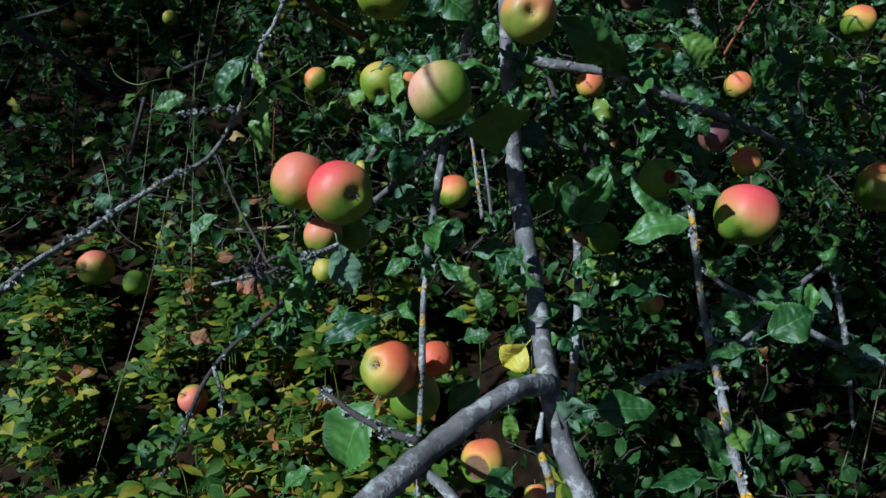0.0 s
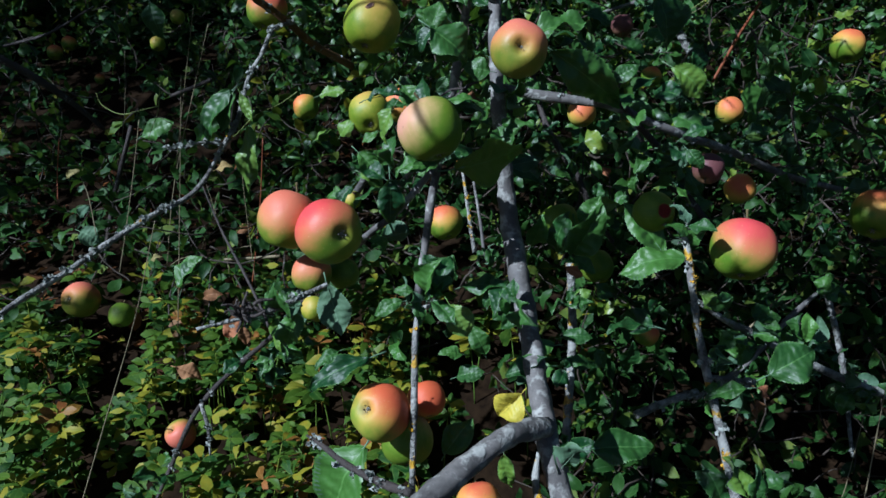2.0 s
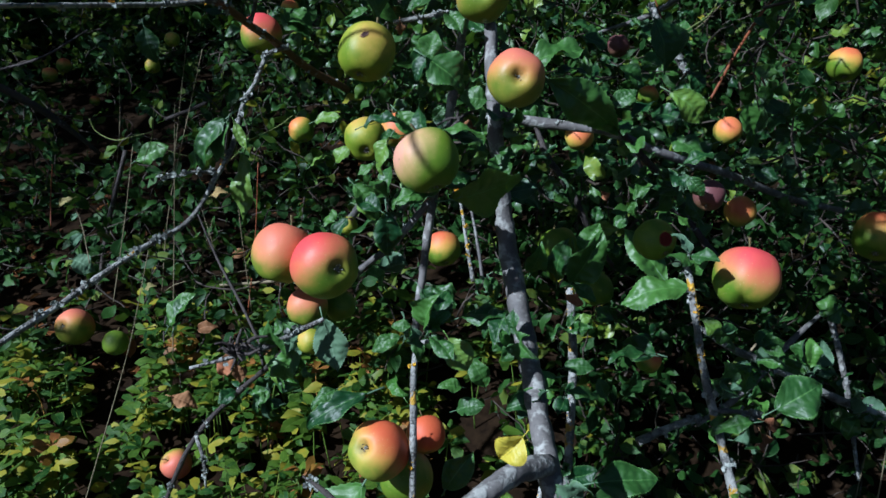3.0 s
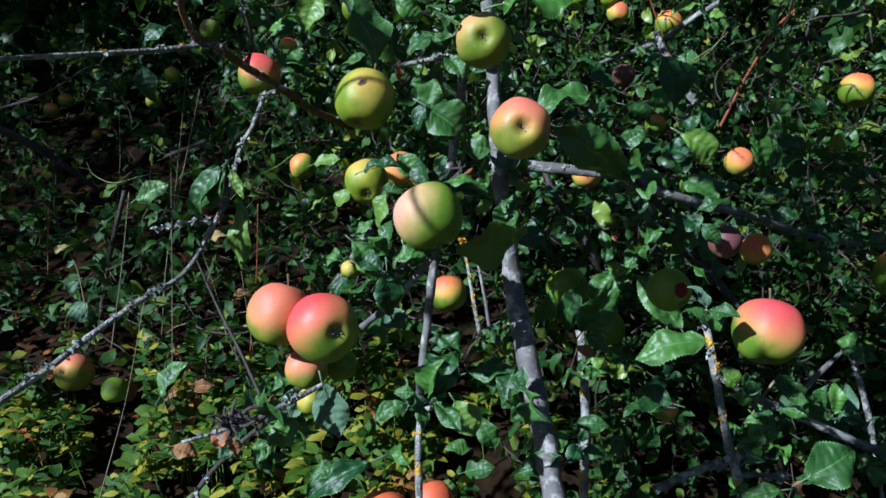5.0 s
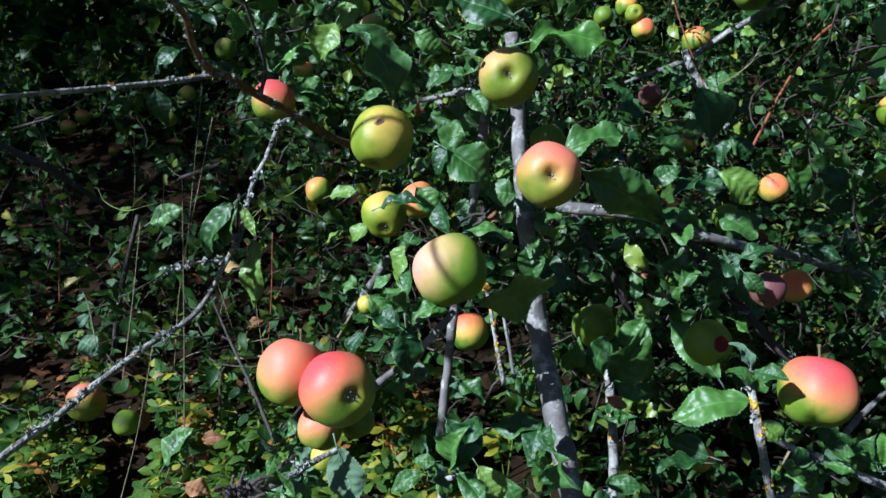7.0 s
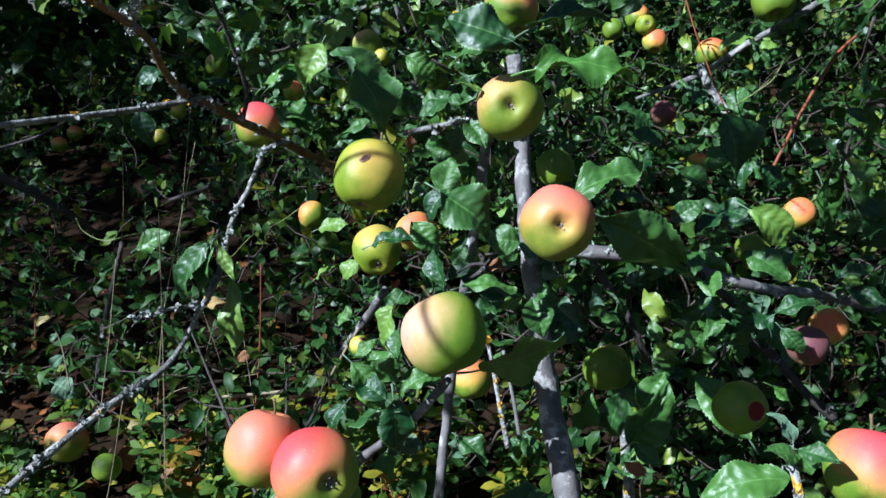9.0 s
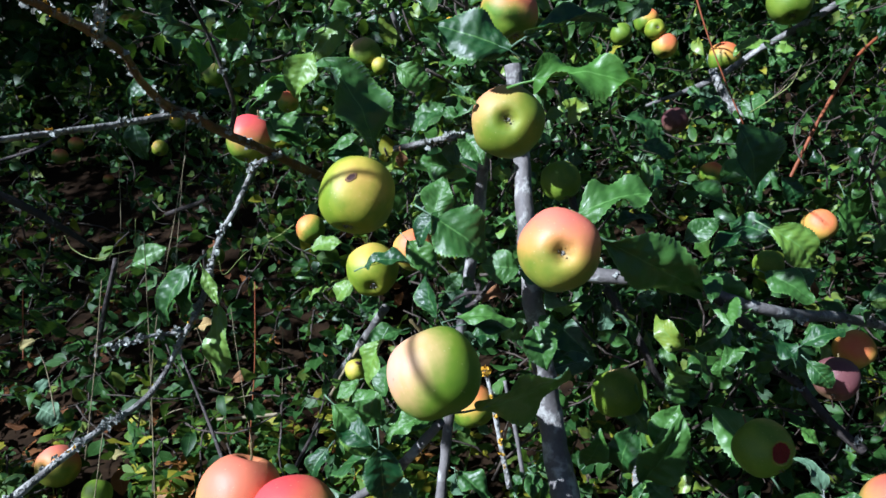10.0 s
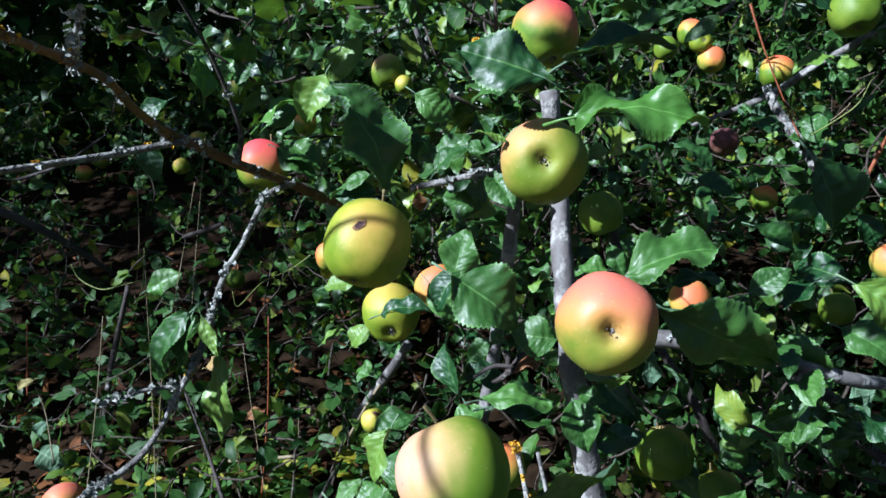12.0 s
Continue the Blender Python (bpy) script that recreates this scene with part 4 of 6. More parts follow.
leaf((-0.2161, 1.32, 1.035), (-0.158, 1.32, 1.0726), (-0.25, -0.84, 0.48), 0.45, 0.3, 0.4, 0.04, 108, kind=LEAF_LIME)
leaf((-0.5248, 1.7, 1.0419), (-0.5826, 1.68, 1.0051), (-0.06, -0.82, 0.57), 0.55, 0.3, 0.4, 0.04, 109)
leaf((-0.6351, 1.8, 0.9543), (-0.6145, 1.78, 0.874), (-0.04, -0.75, 0.66), 0.6, 0.3, 0.4, 0.04, 110)
leaf((-0.7258, 1.85, 0.6295), (-0.6439, 1.84, 0.6734), (0.15, -0.84, 0.53), 0.6, 0.3, 0.4, 0.04, 111)
leaf((-0.2129, 0.74, 0.728), (-0.1936, 0.76, 0.7634), (-0.45, -0.51, 0.73), 0.5, 0.6, 0.4, 0.04, 112)
leaf((0.3692, 1, 0.6644), (0.3132, 1.02, 0.7371), (0.38, -0.89, 0.25), 0.5, 0.3, 0.4, 0.04, 113)
leaf((0.2492, 1, 0.7048), (0.2725, 1, 0.7507), (-0.06, -0.6, 0.8), 0.6, 0.3, 0.4, 0.04, 114)
leaf((-0.1671, 0.8, 0.3357), (-0.1176, 0.8, 0.3765), (-0.24, -0.14, 0.96), 0.5, 0.3, 0.4, 0.04, 115)
branch([(0.0585, 1.1, 1.1255, 0.001), (0.0614, 1.1, 1.1099, 0.0014), (0.0633, 1.1, 1.0941, 0.001)], bark=BARK_GOLD, gold=26, label='twig end furred with yellow lichen')
leaf((-0.3854, 1.3, 0.7502), (-0.3281, 1.29, 0.7951), (-0.16, -0.8, 0.58), 0.4, 0.3, 0.4, 0.04, 116, kind=LEAF_LIME)
leaf((0.3638, 1.05, 0.9158), (0.4168, 1.04, 0.8781), (-0.26, -0.65, 0.72), 0.6, 0.3, 0.5, 0.04, 117)
leaf((0.0223, 1.05, 1.0256), (0.0475, 1.05, 1.0503), (0.33, -0.28, 0.9), 0.75, 0.3, 0.4, 0.04, 118)
leaf((-0.0329, 1.06, 1.0212), (-0.0751, 1.05, 1.0143), (0.2, -0.31, 0.93), 0.5, 0.5, 0.4, 0.04, 119)


def dead_spur(place, count, seed):
    """A knot of short dead twigs, furred with dark lichen."""
    rng = random.Random(seed)
    for _ in range(count):
        way = (rand_dir(rng) + Vector((0, -0.3, 0.35))).normalized()
        near, far = Vector(place) + rand_dir(rng) * 0.004, Vector(place) + way * rng.uniform(0.012, 0.03)
        bent = near.lerp(far, 0.5) + rand_dir(rng) * 0.004
        branch([(*near, 0.0021), (*bent, 0.0017), (*far, 0.0011)], bark=BARK_DARK, sides=6, knots=0.5, label="dead lichened spur twig")


dead_spur((-0.1508, 0.735, 0.7043), 14, 3)
dead_spur((-0.1396, 0.74, 0.7062), 9, 4)
dead_spur((0.082, 0.93, 0.9027), 5, 6)
# long twigs added overhead, out of view, to cast shadow bands on the fruit
branch([(-0.843, 0.566, 1.947, 0.005), (-0.723, 0.502, 1.775, 0.004), (-0.583, 0.426, 1.577, 0.0032), (-0.523, 0.394, 1.492, 0.0026)], bark=BARK_DARK)
branch([(-0.86, 0.66, 1.59, 0.006), (-0.68, 0.673, 1.556, 0.0038), (-0.545, 0.68, 1.538, 0.003), (-0.47, 0.683, 1.56, 0.0025)], bark=BARK_DARK)
# Leaf added unseen, far sunward, to keep the rotten apple shaded.
leaf((-0.39, 0.5, 1.49), (-0.325, 0.45, 1.52), (-0.62, -0.4, 0.68), 0.75, 0.2, 0.2, 0.05, 3)
leaf((-0.0607, 1.16, 0.8512), (-0.0001, 1.15, 0.8647), (0.0, -0.35, 0.9), 0.4, 0.4, 0.5, 0.05, 5)
leaf((-0.0146, 1.22, 0.8632), (0.0223, 1.2, 0.8209), (0.3, -0.8, 0.4), 0.62, 0.3, 0.4, 0.05, 9)
leaf((-0.0077, 0.84, 0.8063), (0.0036, 0.83, 0.7644), (-0.1, -0.7, 0.7), 0.5, 0.45, 0.6, 0.06, 1)
leaf((-0.0446, 0.85, 0.8083), (-0.0606, 0.84, 0.7865), (-0.4, -0.5, 0.75), 0.62, 0.45, 0.6, 0.06, 3)
leaf((-0.0357, 0.85, 0.848), (-0.0065, 0.84, 0.8179), (-0.2, -0.5, 0.85), 0.6, 0.45, 0.6, 0.06, 6)
leaf((0.0041, 0.85, 0.8299), (-0.0227, 0.84, 0.8537), (-0.3, -0.4, 0.85), 0.62, 0.45, 0.6, 0.06, 10)
leaf((0.0387, 0.84, 0.8423), (0.0045, 0.83, 0.8279), (-0.2, -0.3, 0.9), 0.45, 0.45, 0.6, 0.06, 11)
leaf((-0.033, 0.845, 0.8255), (-0.0051, 0.835, 0.8121), (0.1, -0.6, 0.8), 0.6, 0.45, 0.6, 0.06, 12)
leaf((0.352, 0.93, 0.8482), (0.3854, 0.925, 0.869), (-0.1, -0.5, 0.85), 0.5, 0.4, 0.5, 0.05, 1)
leaf((0.3592, 0.93, 0.833), (0.3797, 0.92, 0.8108), (-0.4, -0.7, 0.5), 0.6, 0.4, 0.5, 0.05, 12)
leaf((0.338, 0.825, 0.772), (0.356, 0.80, 0.782), (-0.5, -0.4, 0.7), 0.6, 0.3, 0.4, 0.05, 4)

# ---- short leafy spurs along the limbs ----
def spurs(which, gap, seed, size=0.05):
    rng = random.Random(seed)
    for index in which:
        ob, line = BRANCHES[index]
        walked = 0.0
        for a, b in zip(line[:-1], line[1:]):
            walked += float(np.linalg.norm(b[:3] - a[:3]))
            if walked < gap:
                continue
            walked = rng.uniform(-0.5, 0.3) * gap
            at, aim = Vector(a[:3]), (rand_dir(rng) + Vector((-0.1, -0.15, 0.2))).normalized()
            tip = at + aim * rng.uniform(0.012, 0.03)
            for _ in range(rng.randint(2, 5)):
                out = (rand_dir(rng) + aim * 0.7 + Vector((0, -0.1, 0.1))).normalized()
                face = (Vector((-0.25, -0.4, 0.6)) + rand_dir(rng) * 1.0).normalized()
                far = tip + out * size * rng.uniform(0.6, 1.25)
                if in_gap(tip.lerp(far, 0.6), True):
                    continue
                leaf(tip + out * 0.008, far, face, rng.choice((0.5, 0.56, 0.64, 0.72)), rng.choice((0.3, 0.5, 0.7)), rng.choice((0.2, 0.6, 1.0)), rng.choice((0.05, 0.1)), rng.randrange(7), LEAF_LIME if rng.random() < 0.05 else LEAF)


# ---- apples ----
def fruit_mesh(skin, tall, seed, bite=None, basin=0.085):
    """A fruit of diameter 1 with a stalk cavity above, an eye basin below and five faint ribs."""
    rng = random.Random(seed)
    rings, around = (30, 40) if bite is None else (84, 100)
    lop, lop_a = rng.uniform(0.02, 0.07), rng.uniform(0, 6.28)
    verts, faces = [], []
    for i in range(rings + 1):
        a = math.pi * i / rings
        for k in range(around):
            b = 2 * math.pi * k / around
            r = math.sin(a) ** 0.88 * 0.5
            z = 0.5 * tall * math.cos(a) * (1 + 0.10 * math.sin(a) ** 2)
            z -= 0.17 * math.exp(-((r / 0.10) ** 2)) if a < 1.2 else 0.0
            z += basin * math.exp(-((r / 0.125) ** 2)) if a > 1.9 else 0.0
            ribs = 1 + 0.03 * math.cos(5 * b + seed) * (0.25 + 0.75 * (a / math.pi) ** 2)
            r *= ribs * (1 - 0.09 * (a / math.pi) ** 1.5) * (1 + lop * math.cos(b - lop_a))
            p = Vector((r * math.cos(b), r * math.sin(b), z * (1 + 0.4 * lop * math.sin(b - lop_a))))
            p *= 1 + 0.03 * noise.noise(p * 3 + Vector((seed, 0, 0)))
            if bite is not None:
                away = (p - Vector(bite[:3])).length
                if away < bite[3]:
                    p *= 1 - 0.55 * (1 - away / bite[3]) ** 0.5 * bite[3] * 1.6
            verts.append(p)
        if i:
            c = (i - 1) * around
            faces += [(c + k, c + around + k, c + around + (k + 1) % around, c + (k + 1) % around) for k in range(around)]
    mats, slots = [SKINS[skin]], None
    if bite is not None:
        mats.append(bite[4])
        slots = []
        for f in faces:
            mid = sum((verts[i] for i in f), Vector()) / 4
            slots.append(1 if (mid.normalized() * 0.5 - Vector(bite[:3])).length < bite[3] * 0.92 else 0)
    return mesh_of("fruit", [tuple(v) for v in verts], faces, mats, slots=slots)


def calyx_mesh(tall, seed, basin=0.085):
    rng = random.Random(seed)
    heap = Heap()
    for k in range(5):
        a = 2 * math.pi * k / 5 + rng.uniform(-0.3, 0.3)
        out = Vector((math.cos(a), math.sin(a), 0))
        heap.leaf(leaf_sheet(5, 1, 0.42, 0.6, -1.6, 0.1, seed=k), out * 0.02 + Vector((0, 0, -0.5 * tall + basin + 0.003)), out * rng.uniform(1.1, 2.0) + Vector((0, 0, -1)), -out, rng.uniform(0.07, 0.1))
    ball, ball_faces = tube([(0, 0, -0.5 * tall + basin + 0.045, 0.04), (0, 0, -0.5 * tall + basin - 0.01, 0.032), (0, 0, -0.5 * tall + basin - 0.03, 0.012)], 8)
    heap.add(ball, ball_faces)
    return heap.made("calyx", [CALYX])


APPLES = 0


def wound(whole, way, radius):
    """A small wormy hole: a brown rim round a dark pit, lying on the skin."""
    me = [c for c in whole.children if c.name.startswith("fruit")][0].data
    n = Vector(way).normalized()
    nearest = max(me.vertices, key=lambda v: v.co.normalized().dot(n))
    spot, n = nearest.co.copy(), nearest.normal.copy()
    turn = turn_to(n.orthogonal(), n)
    verts, faces, slots = [], [], []
    rings = ((1.0, -0.012), (0.85, 0.003), (0.62, 0.006), (0.5, 0.003), (0.0, 0.001))
    for k, (out, up) in enumerate(rings):
        for i in range(18):
            a = 6.2832 * i / 18
            w = radius * out * (1 + 0.16 * math.sin(2 * a + 1) + 0.08 * math.sin(5 * a))
            verts.append(spot + turn @ Vector((w * math.cos(a), 0.75 * w * math.sin(a), up)))
            if k:
                b = (k - 1) * 18
                faces.append((b + i, b + (i + 1) % 18, b + 18 + (i + 1) % 18, b + 18 + i))
                slots.append(1 if k > 2 else 0)
    part("worm_hole", mesh_of("worm_hole", verts, faces, [HOLLOW, PIT], slots=slots), whole, "brown-rimmed dark worm hole")


def apple(place, size, eye, sunny, skin, label, tall=0.93, bite=None, hole=None, basin=0.085):
    """An apple whose eye points along one direction and whose blush faces another."""
    global APPLES
    APPLES += 1
    seed = APPLES
    z = -Vector(eye).normalized()
    x = Vector(sunny) - z * Vector(sunny).dot(z)
    if x.length < 0.05:
        x = z.orthogonal()
    x.normalize()
    turn = Matrix((x, z.cross(x), z)).transposed().to_4x4()
    whole = tagged(new("apple"), label, "apple", "apples on the tree")
    whole.matrix_basis = Matrix.Translation(place) @ turn @ Matrix.Scale(size, 4)
    part("fruit", fruit_mesh(skin, tall, seed, bite, basin), whole)
    stem, stem_faces = tube(spline([(0, 0, 0.5 * tall - 0.2, 0.02), (0.01, 0.01, 0.5 * tall, 0.016), (0.05, -0.02, 0.5 * tall + 0.16, 0.022)], 4), 6)
    part("stem", mesh_of("stem", stem, stem_faces, [STALK]), whole, "thin brown stalk")
    part("calyx", calyx_mesh(tall, seed, basin), whole, "dry brown calyx")
    if hole:
        wound(whole, hole[:3], hole[3])
    return whole


apple((0.1109, 0.995, 1.0402), 0.0665, (-0.04, -0.97, 0.22), (-0.64, -0.1, 0.76), "russet", "yellow-green apple with a soft orange cheek", basin=0.14)
apple((0.1441, 0.885, 0.9551), 0.0662, (0.03, -0.95, 0.31), (0.14, 0.23, 0.96), "coral", "orange-pink apple showing its open calyx", basin=0.14)
apple((-0.0339, 1.02, 0.9732), 0.0740, (-0.27, -0.56, -0.78), (0.31, -0.77, 0.56), "yellow", "yellow-green apple with a dark worm hole", 0.98, hole=(0.950, -0.263, 0.170, 0.08))
apple((0.0463, 0.845, 0.8751), 0.0736, (0.33, -0.46, -0.82), (-0.78, -0.24, 0.58), "blond", "large green apple with a pale pink shoulder", 0.92)
apple((-0.1184, 0.84, 0.7693), 0.0692, (-0.24, -0.43, -0.87), (-0.2, -0.75, 0.63), "peach", "pink-cheeked apple with a green base", 0.98)
apple((-0.0646, 0.81, 0.7677), 0.0759, (0.53, -0.82, 0.22), (-0.56, 0.07, 0.82), "rosy", "large pink and green apple showing its calyx")
apple((-0.0991, 0.85, 0.6969), 0.0494, (-0.25, -0.54, -0.8), (-0.48, -0.67, 0.57), "peach", "small peach and green apple")
apple((-0.065, 0.88, 0.6849), 0.0395, (0.33, -0.51, -0.79), (0, 0.86, 0.51), "green", "green apple in the shade of others")
apple((0.4114, 0.845, 0.7361), 0.0765, (-0.17, -0.57, -0.8), (0.15, -0.76, 0.63), "pink", "red-topped apple with a golden green base")
apple((0.3235, 0.915, 0.7575), 0.0520, (0.42, -0.74, -0.53), (0.57, 0.75, 0.33), "green", "green apple with a dark red rotten patch, half in shade", 0.93, (-0.05, -0.40, -0.29, 0.21, ROT))
apple((0.0583, 1.19, 0.641), 0.0609, (0.22, -0.62, -0.75), (-0.19, -0.12, 0.97), "half", "red-cheeked ripe apple hanging among leaves")
apple((0.2579, 1.255, 0.6181), 0.0719, (0.2, -0.42, -0.89), (0.57, 0.67, 0.47), "green", "green apple in deep shade")
apple((0.348, 1.335, 0.5008), 0.0658, (0.22, -0.59, -0.77), (0.56, 0.68, 0.47), "green", "green apple in deep shade")
apple((0.5505, 1.22, 0.694), 0.0523, (0.46, -0.59, -0.67), (-0.5, -0.16, 0.85), "orange", "red-cheeked ripe apple hanging among leaves")
apple((0.396, 0.954, 0.802), 0.0400, (-0.36, -0.72, -0.6), (0.15, -0.27, 0.95), "dusky", "dull purple-brown apple gone soft")
apple((0.6275, 1.52, 0.7668), 0.0570, (0.46, -0.59, -0.67), (-0.3, -0.27, 0.92), "orange", "red-cheeked ripe apple hanging among leaves")
apple((0.9263, 1.69, 0.8732), 0.0736, (-0.24, -0.63, -0.74), (0.23, -0.07, 0.97), "half", "red-cheeked ripe apple hanging among leaves")
apple((0.7445, 1.15, 0.6744), 0.0796, (-0.44, -0.66, -0.61), (0.2, 0.09, 0.98), "half", "red-cheeked ripe apple hanging among leaves")
apple((0.3762, 1.06, 0.5038), 0.0398, (-0.37, -0.43, -0.83), (0.57, -0.28, 0.77), "half", "red-cheeked ripe apple hanging among leaves")
apple((-0.2773, 1.46, 0.9612), 0.0775, (-0.23, -0.52, -0.82), (0.13, -0.08, 0.99), "pink", "small red-topped apple behind a dark branch")
apple((-0.761, 2.3, 0.8863), 0.0451, (0.09, -0.53, -0.85), (0.04, -0.62, 0.78), "yellow", "small plain yellow apple on a twig")
apple((-0.283, 1.77, 0.7201), 0.0617, (0.33, -0.51, -0.79), (-0.86, -0.28, 0.43), "half", "red-cheeked ripe apple hanging among leaves")
apple((-0.0705, 1.27, 0.8053), 0.0732, (0.11, -0.93, -0.36), (-0.19, -0.12, 0.97), "yellow", "green apple pecked open at the top")
apple((-0.0218, 1.36, 0.8034), 0.0648, (0.33, -0.51, -0.79), (-0.17, -0.08, 0.98), "orange", "red-cheeked ripe apple hanging among leaves")
apple((0.291, 1.3, 0.8033), 0.0500, (0.22, -0.53, -0.82), (-0.17, -0.08, 0.98), "orange", "red-cheeked ripe apple hanging among leaves")
apple((0.6013, 1.99, 1.0041), 0.0691, (-0.12, -0.61, -0.78), (0.24, 0.02, 0.97), "half", "red-cheeked ripe apple hanging among leaves")
apple((0.4688, 2.05, 1.0702), 0.0469, (0.01, -0.98, 0.21), (-0.36, -0.08, 0.93), "yellow", "small yellow apple showing its dark eye")
apple((0.4899, 2.05, 1.0325), 0.0572, (-0.1, -0.63, -0.77), (0.18, -0.18, 0.97), "orange", "red-cheeked ripe apple hanging among leaves")
apple((0.4577, 2.1, 1.0875), 0.0580, (-0.1, -0.63, -0.77), (0.18, -0.18, 0.97), "half", "red-cheeked ripe apple hanging among leaves")
apple((0.1166, 1.09, 1.1287), 0.0573, (0.23, -0.49, -0.84), (0.56, 0.01, 0.83), "pink", "pink apple half hidden and shaded by a broad leaf")
apple((0.6367, 1.75, 1.1152), 0.0806, (-0.09, -0.7, -0.7), (0.53, 0.78, 0.34), "green", "plain green apple among the leaves")
apple((0.195, 1.39, 0.891), 0.0600, (0.23, -0.49, -0.84), (0.33, 0.85, 0.4), "green", "green apple in the shade behind a limb")
apple((-0.1257, 1.7, 1.0679), 0.0594, (0.13, -0.6, -0.79), (-0.37, -0.37, 0.85), "green", "plain green apple among the leaves")
apple((-0.0981, 1.68, 1.0475), 0.0322, (0.13, -0.6, -0.79), (-0.37, -0.37, 0.85), "yellow", "small pale green apple on a twig")
apple((-0.585, 2.16, 1.015), 0.0580, (-0.13, -0.44, -0.89), (-0.64, -0.33, 0.7), "green", "small pale green apple on a twig")
apple((-0.778, 1.521, 0.326), 0.0835, (-0.27, -0.82, 0.51), (-0.34, 0.04, 0.94), "coral", "rosy apple showing its dark eye above the herbs")
apple((-0.6271, 1.4, 0.3525), 0.0535, (0.03, -0.69, -0.72), (-0.03, 0.89, 0.45), "green", "green apple in the shade")
apple((-0.0063, 0.73, 0.5856), 0.0671, (-0.47, -0.69, 0.55), (0.5, 0.06, 0.87), "streaked", "orange-red streaked apple showing its calyx")
apple((0.0411, 0.8, 0.5536), 0.0479, (0.25, -0.67, -0.7), (-0.01, 0.09, 1), "streaked", "red-cheeked ripe apple hanging among leaves")
apple((0.0181, 0.77, 0.5158), 0.0640, (0.13, -0.66, -0.74), (0.31, 0.66, 0.68), "green", "green apple tucked under a rosy one")
apple((-0.1091, 0.9, 0.6249), 0.0364, (-0.08, -0.59, -0.81), (-0.42, -0.35, 0.84), "yellow", "small plain yellow apple on a twig")
apple((0.104, 0.73, 0.4538), 0.0575, (0.14, -0.81, -0.56), (0.19, -0, 0.98), "half", "half-eaten apple with a dark hollow", 0.93, (0.262, -0.315, -0.250, 0.33, HOLLOW))
apple((-0.648, 2.136, 0.548), 0.0520, (0.1, -0.64, -0.76), (0.24, 0.6, 0.5), "green", "green apple in the shade")
apple((-0.886, 2.432, 0.794), 0.0480, (0.1, -0.64, -0.76), (-0.24, 0.02, 0.97), "yellow", "small plain yellow apple on a twig")
apple((0.348, 1.785, 1.074), 0.0420, (0.1, -0.64, -0.76), (0.24, 0.6, 0.5), "green", "small green apple among the leaves")
apple((-0.483, 1.27, 0.1457), 0.0620, (0.5, 0.4, -0.75), (-0.3, -0.6, 0.6), "coral", "windfall peach-coloured apple lying in the herbs")
apple((0.5498, 1.85, 0.7831), 0.0517, (0.13, -0.6, -0.79), (0.29, 0.09, 0.95), "half", "red-cheeked ripe apple hanging among leaves")
apple((0.451, 1.78, 0.908), 0.0521, (0.13, -0.6, -0.79), (0.29, 0.09, 0.95), "dusky", "dull purple-brown apple gone soft")
apple((0.4846, 1.35, 0.7651), 0.0443, (0.13, -0.6, -0.79), (-0.05, 0.84, 0.54), "green", "green apple in deep shade")
apple((-1.4163, 2.78, 0.7236), 0.0563, (0.1, -0.64, -0.76), (0.24, 0.02, 0.97), "half", "red-cheeked ripe apple hanging among leaves")
apple((-1.4191, 2.9, 0.7435), 0.0564, (0.1, -0.64, -0.76), (0.24, 0.02, 0.97), "half", "red-cheeked ripe apple hanging among leaves")
apple((-1.3244, 2.9, 0.6076), 0.0396, (0.1, -0.64, -0.76), (0.24, 0.02, 0.97), "half", "red-cheeked ripe apple hanging among leaves")
apple((-0.1097, 1.28, 0.65), 0.0342, (0.13, -0.6, -0.79), (-0.37, -0.23, 0.9), "yellow", "small yellow apple nibbled at the top", 0.93, hole=(0.667, 0.641, 0.380, 0.14))
apple((-0.2578, 1.62, 0.9983), 0.0385, (0.11, -0.62, -0.78), (0.25, 0.01, 0.97), "half", "red-cheeked ripe apple hanging among leaves")
apple((0.1982, 0.92, 0.2319), 0.0391, (0.14, -0.68, -0.71), (0.2, 0.09, 0.98), "orange", "red-cheeked ripe apple hanging among leaves")

STEMS = []


# ---- dry stalks and stems standing in the undergrowth ----
def stalk(points, mat, kind="grass_stalk", label="dry straw-coloured grass stalk", sides=5):
    line = spline(points, 8)
    if kind == "grass_stalk":
        line[:, 3] *= 0.75
    verts, faces = tube(line, sides)
    foot = np.array(line[-1][:3])
    if mat is RUSTY or mat is VINE:
        STEMS.extend(line[::2])
    ob = new(kind, mesh_of(kind, np.array(verts) - foot, faces, [mat]))
    ob.location = foot
    return tagged(ob, label, "stem" if kind != "grass_stalk" else "grass", "dry stalks in the undergrowth")


stalk([(-0.405, 1.5, 0.9331, 0.0009), (-0.4427, 1.5, 0.8255, 0.001), (-0.507, 1.48, 0.6196, 0.0012), (-0.5422, 1.46, 0.4346, 0.0013)], STRAW)
stalk([(-0.3956, 1.3, 0.8653, 0.0008), (-0.4285, 1.3, 0.639, 0.0011), (-0.4589, 1.28, 0.3901, 0.0014)], STRAW)
stalk([(-0.3909, 1.1, 0.673, 0.0008), (-0.4493, 1.1, 0.5028, 0.001), (-0.5284, 1.08, 0.2999, 0.0013), (-0.6113, 1.05, 0.0814, 0.0015)], STRAW)
stalk([(0.6908, 0.95, 0.5114, 0.001), (0.6999, 0.95, 0.3738, 0.0013), (0.6961, 0.93, 0.2386, 0.0021)], STRAW)
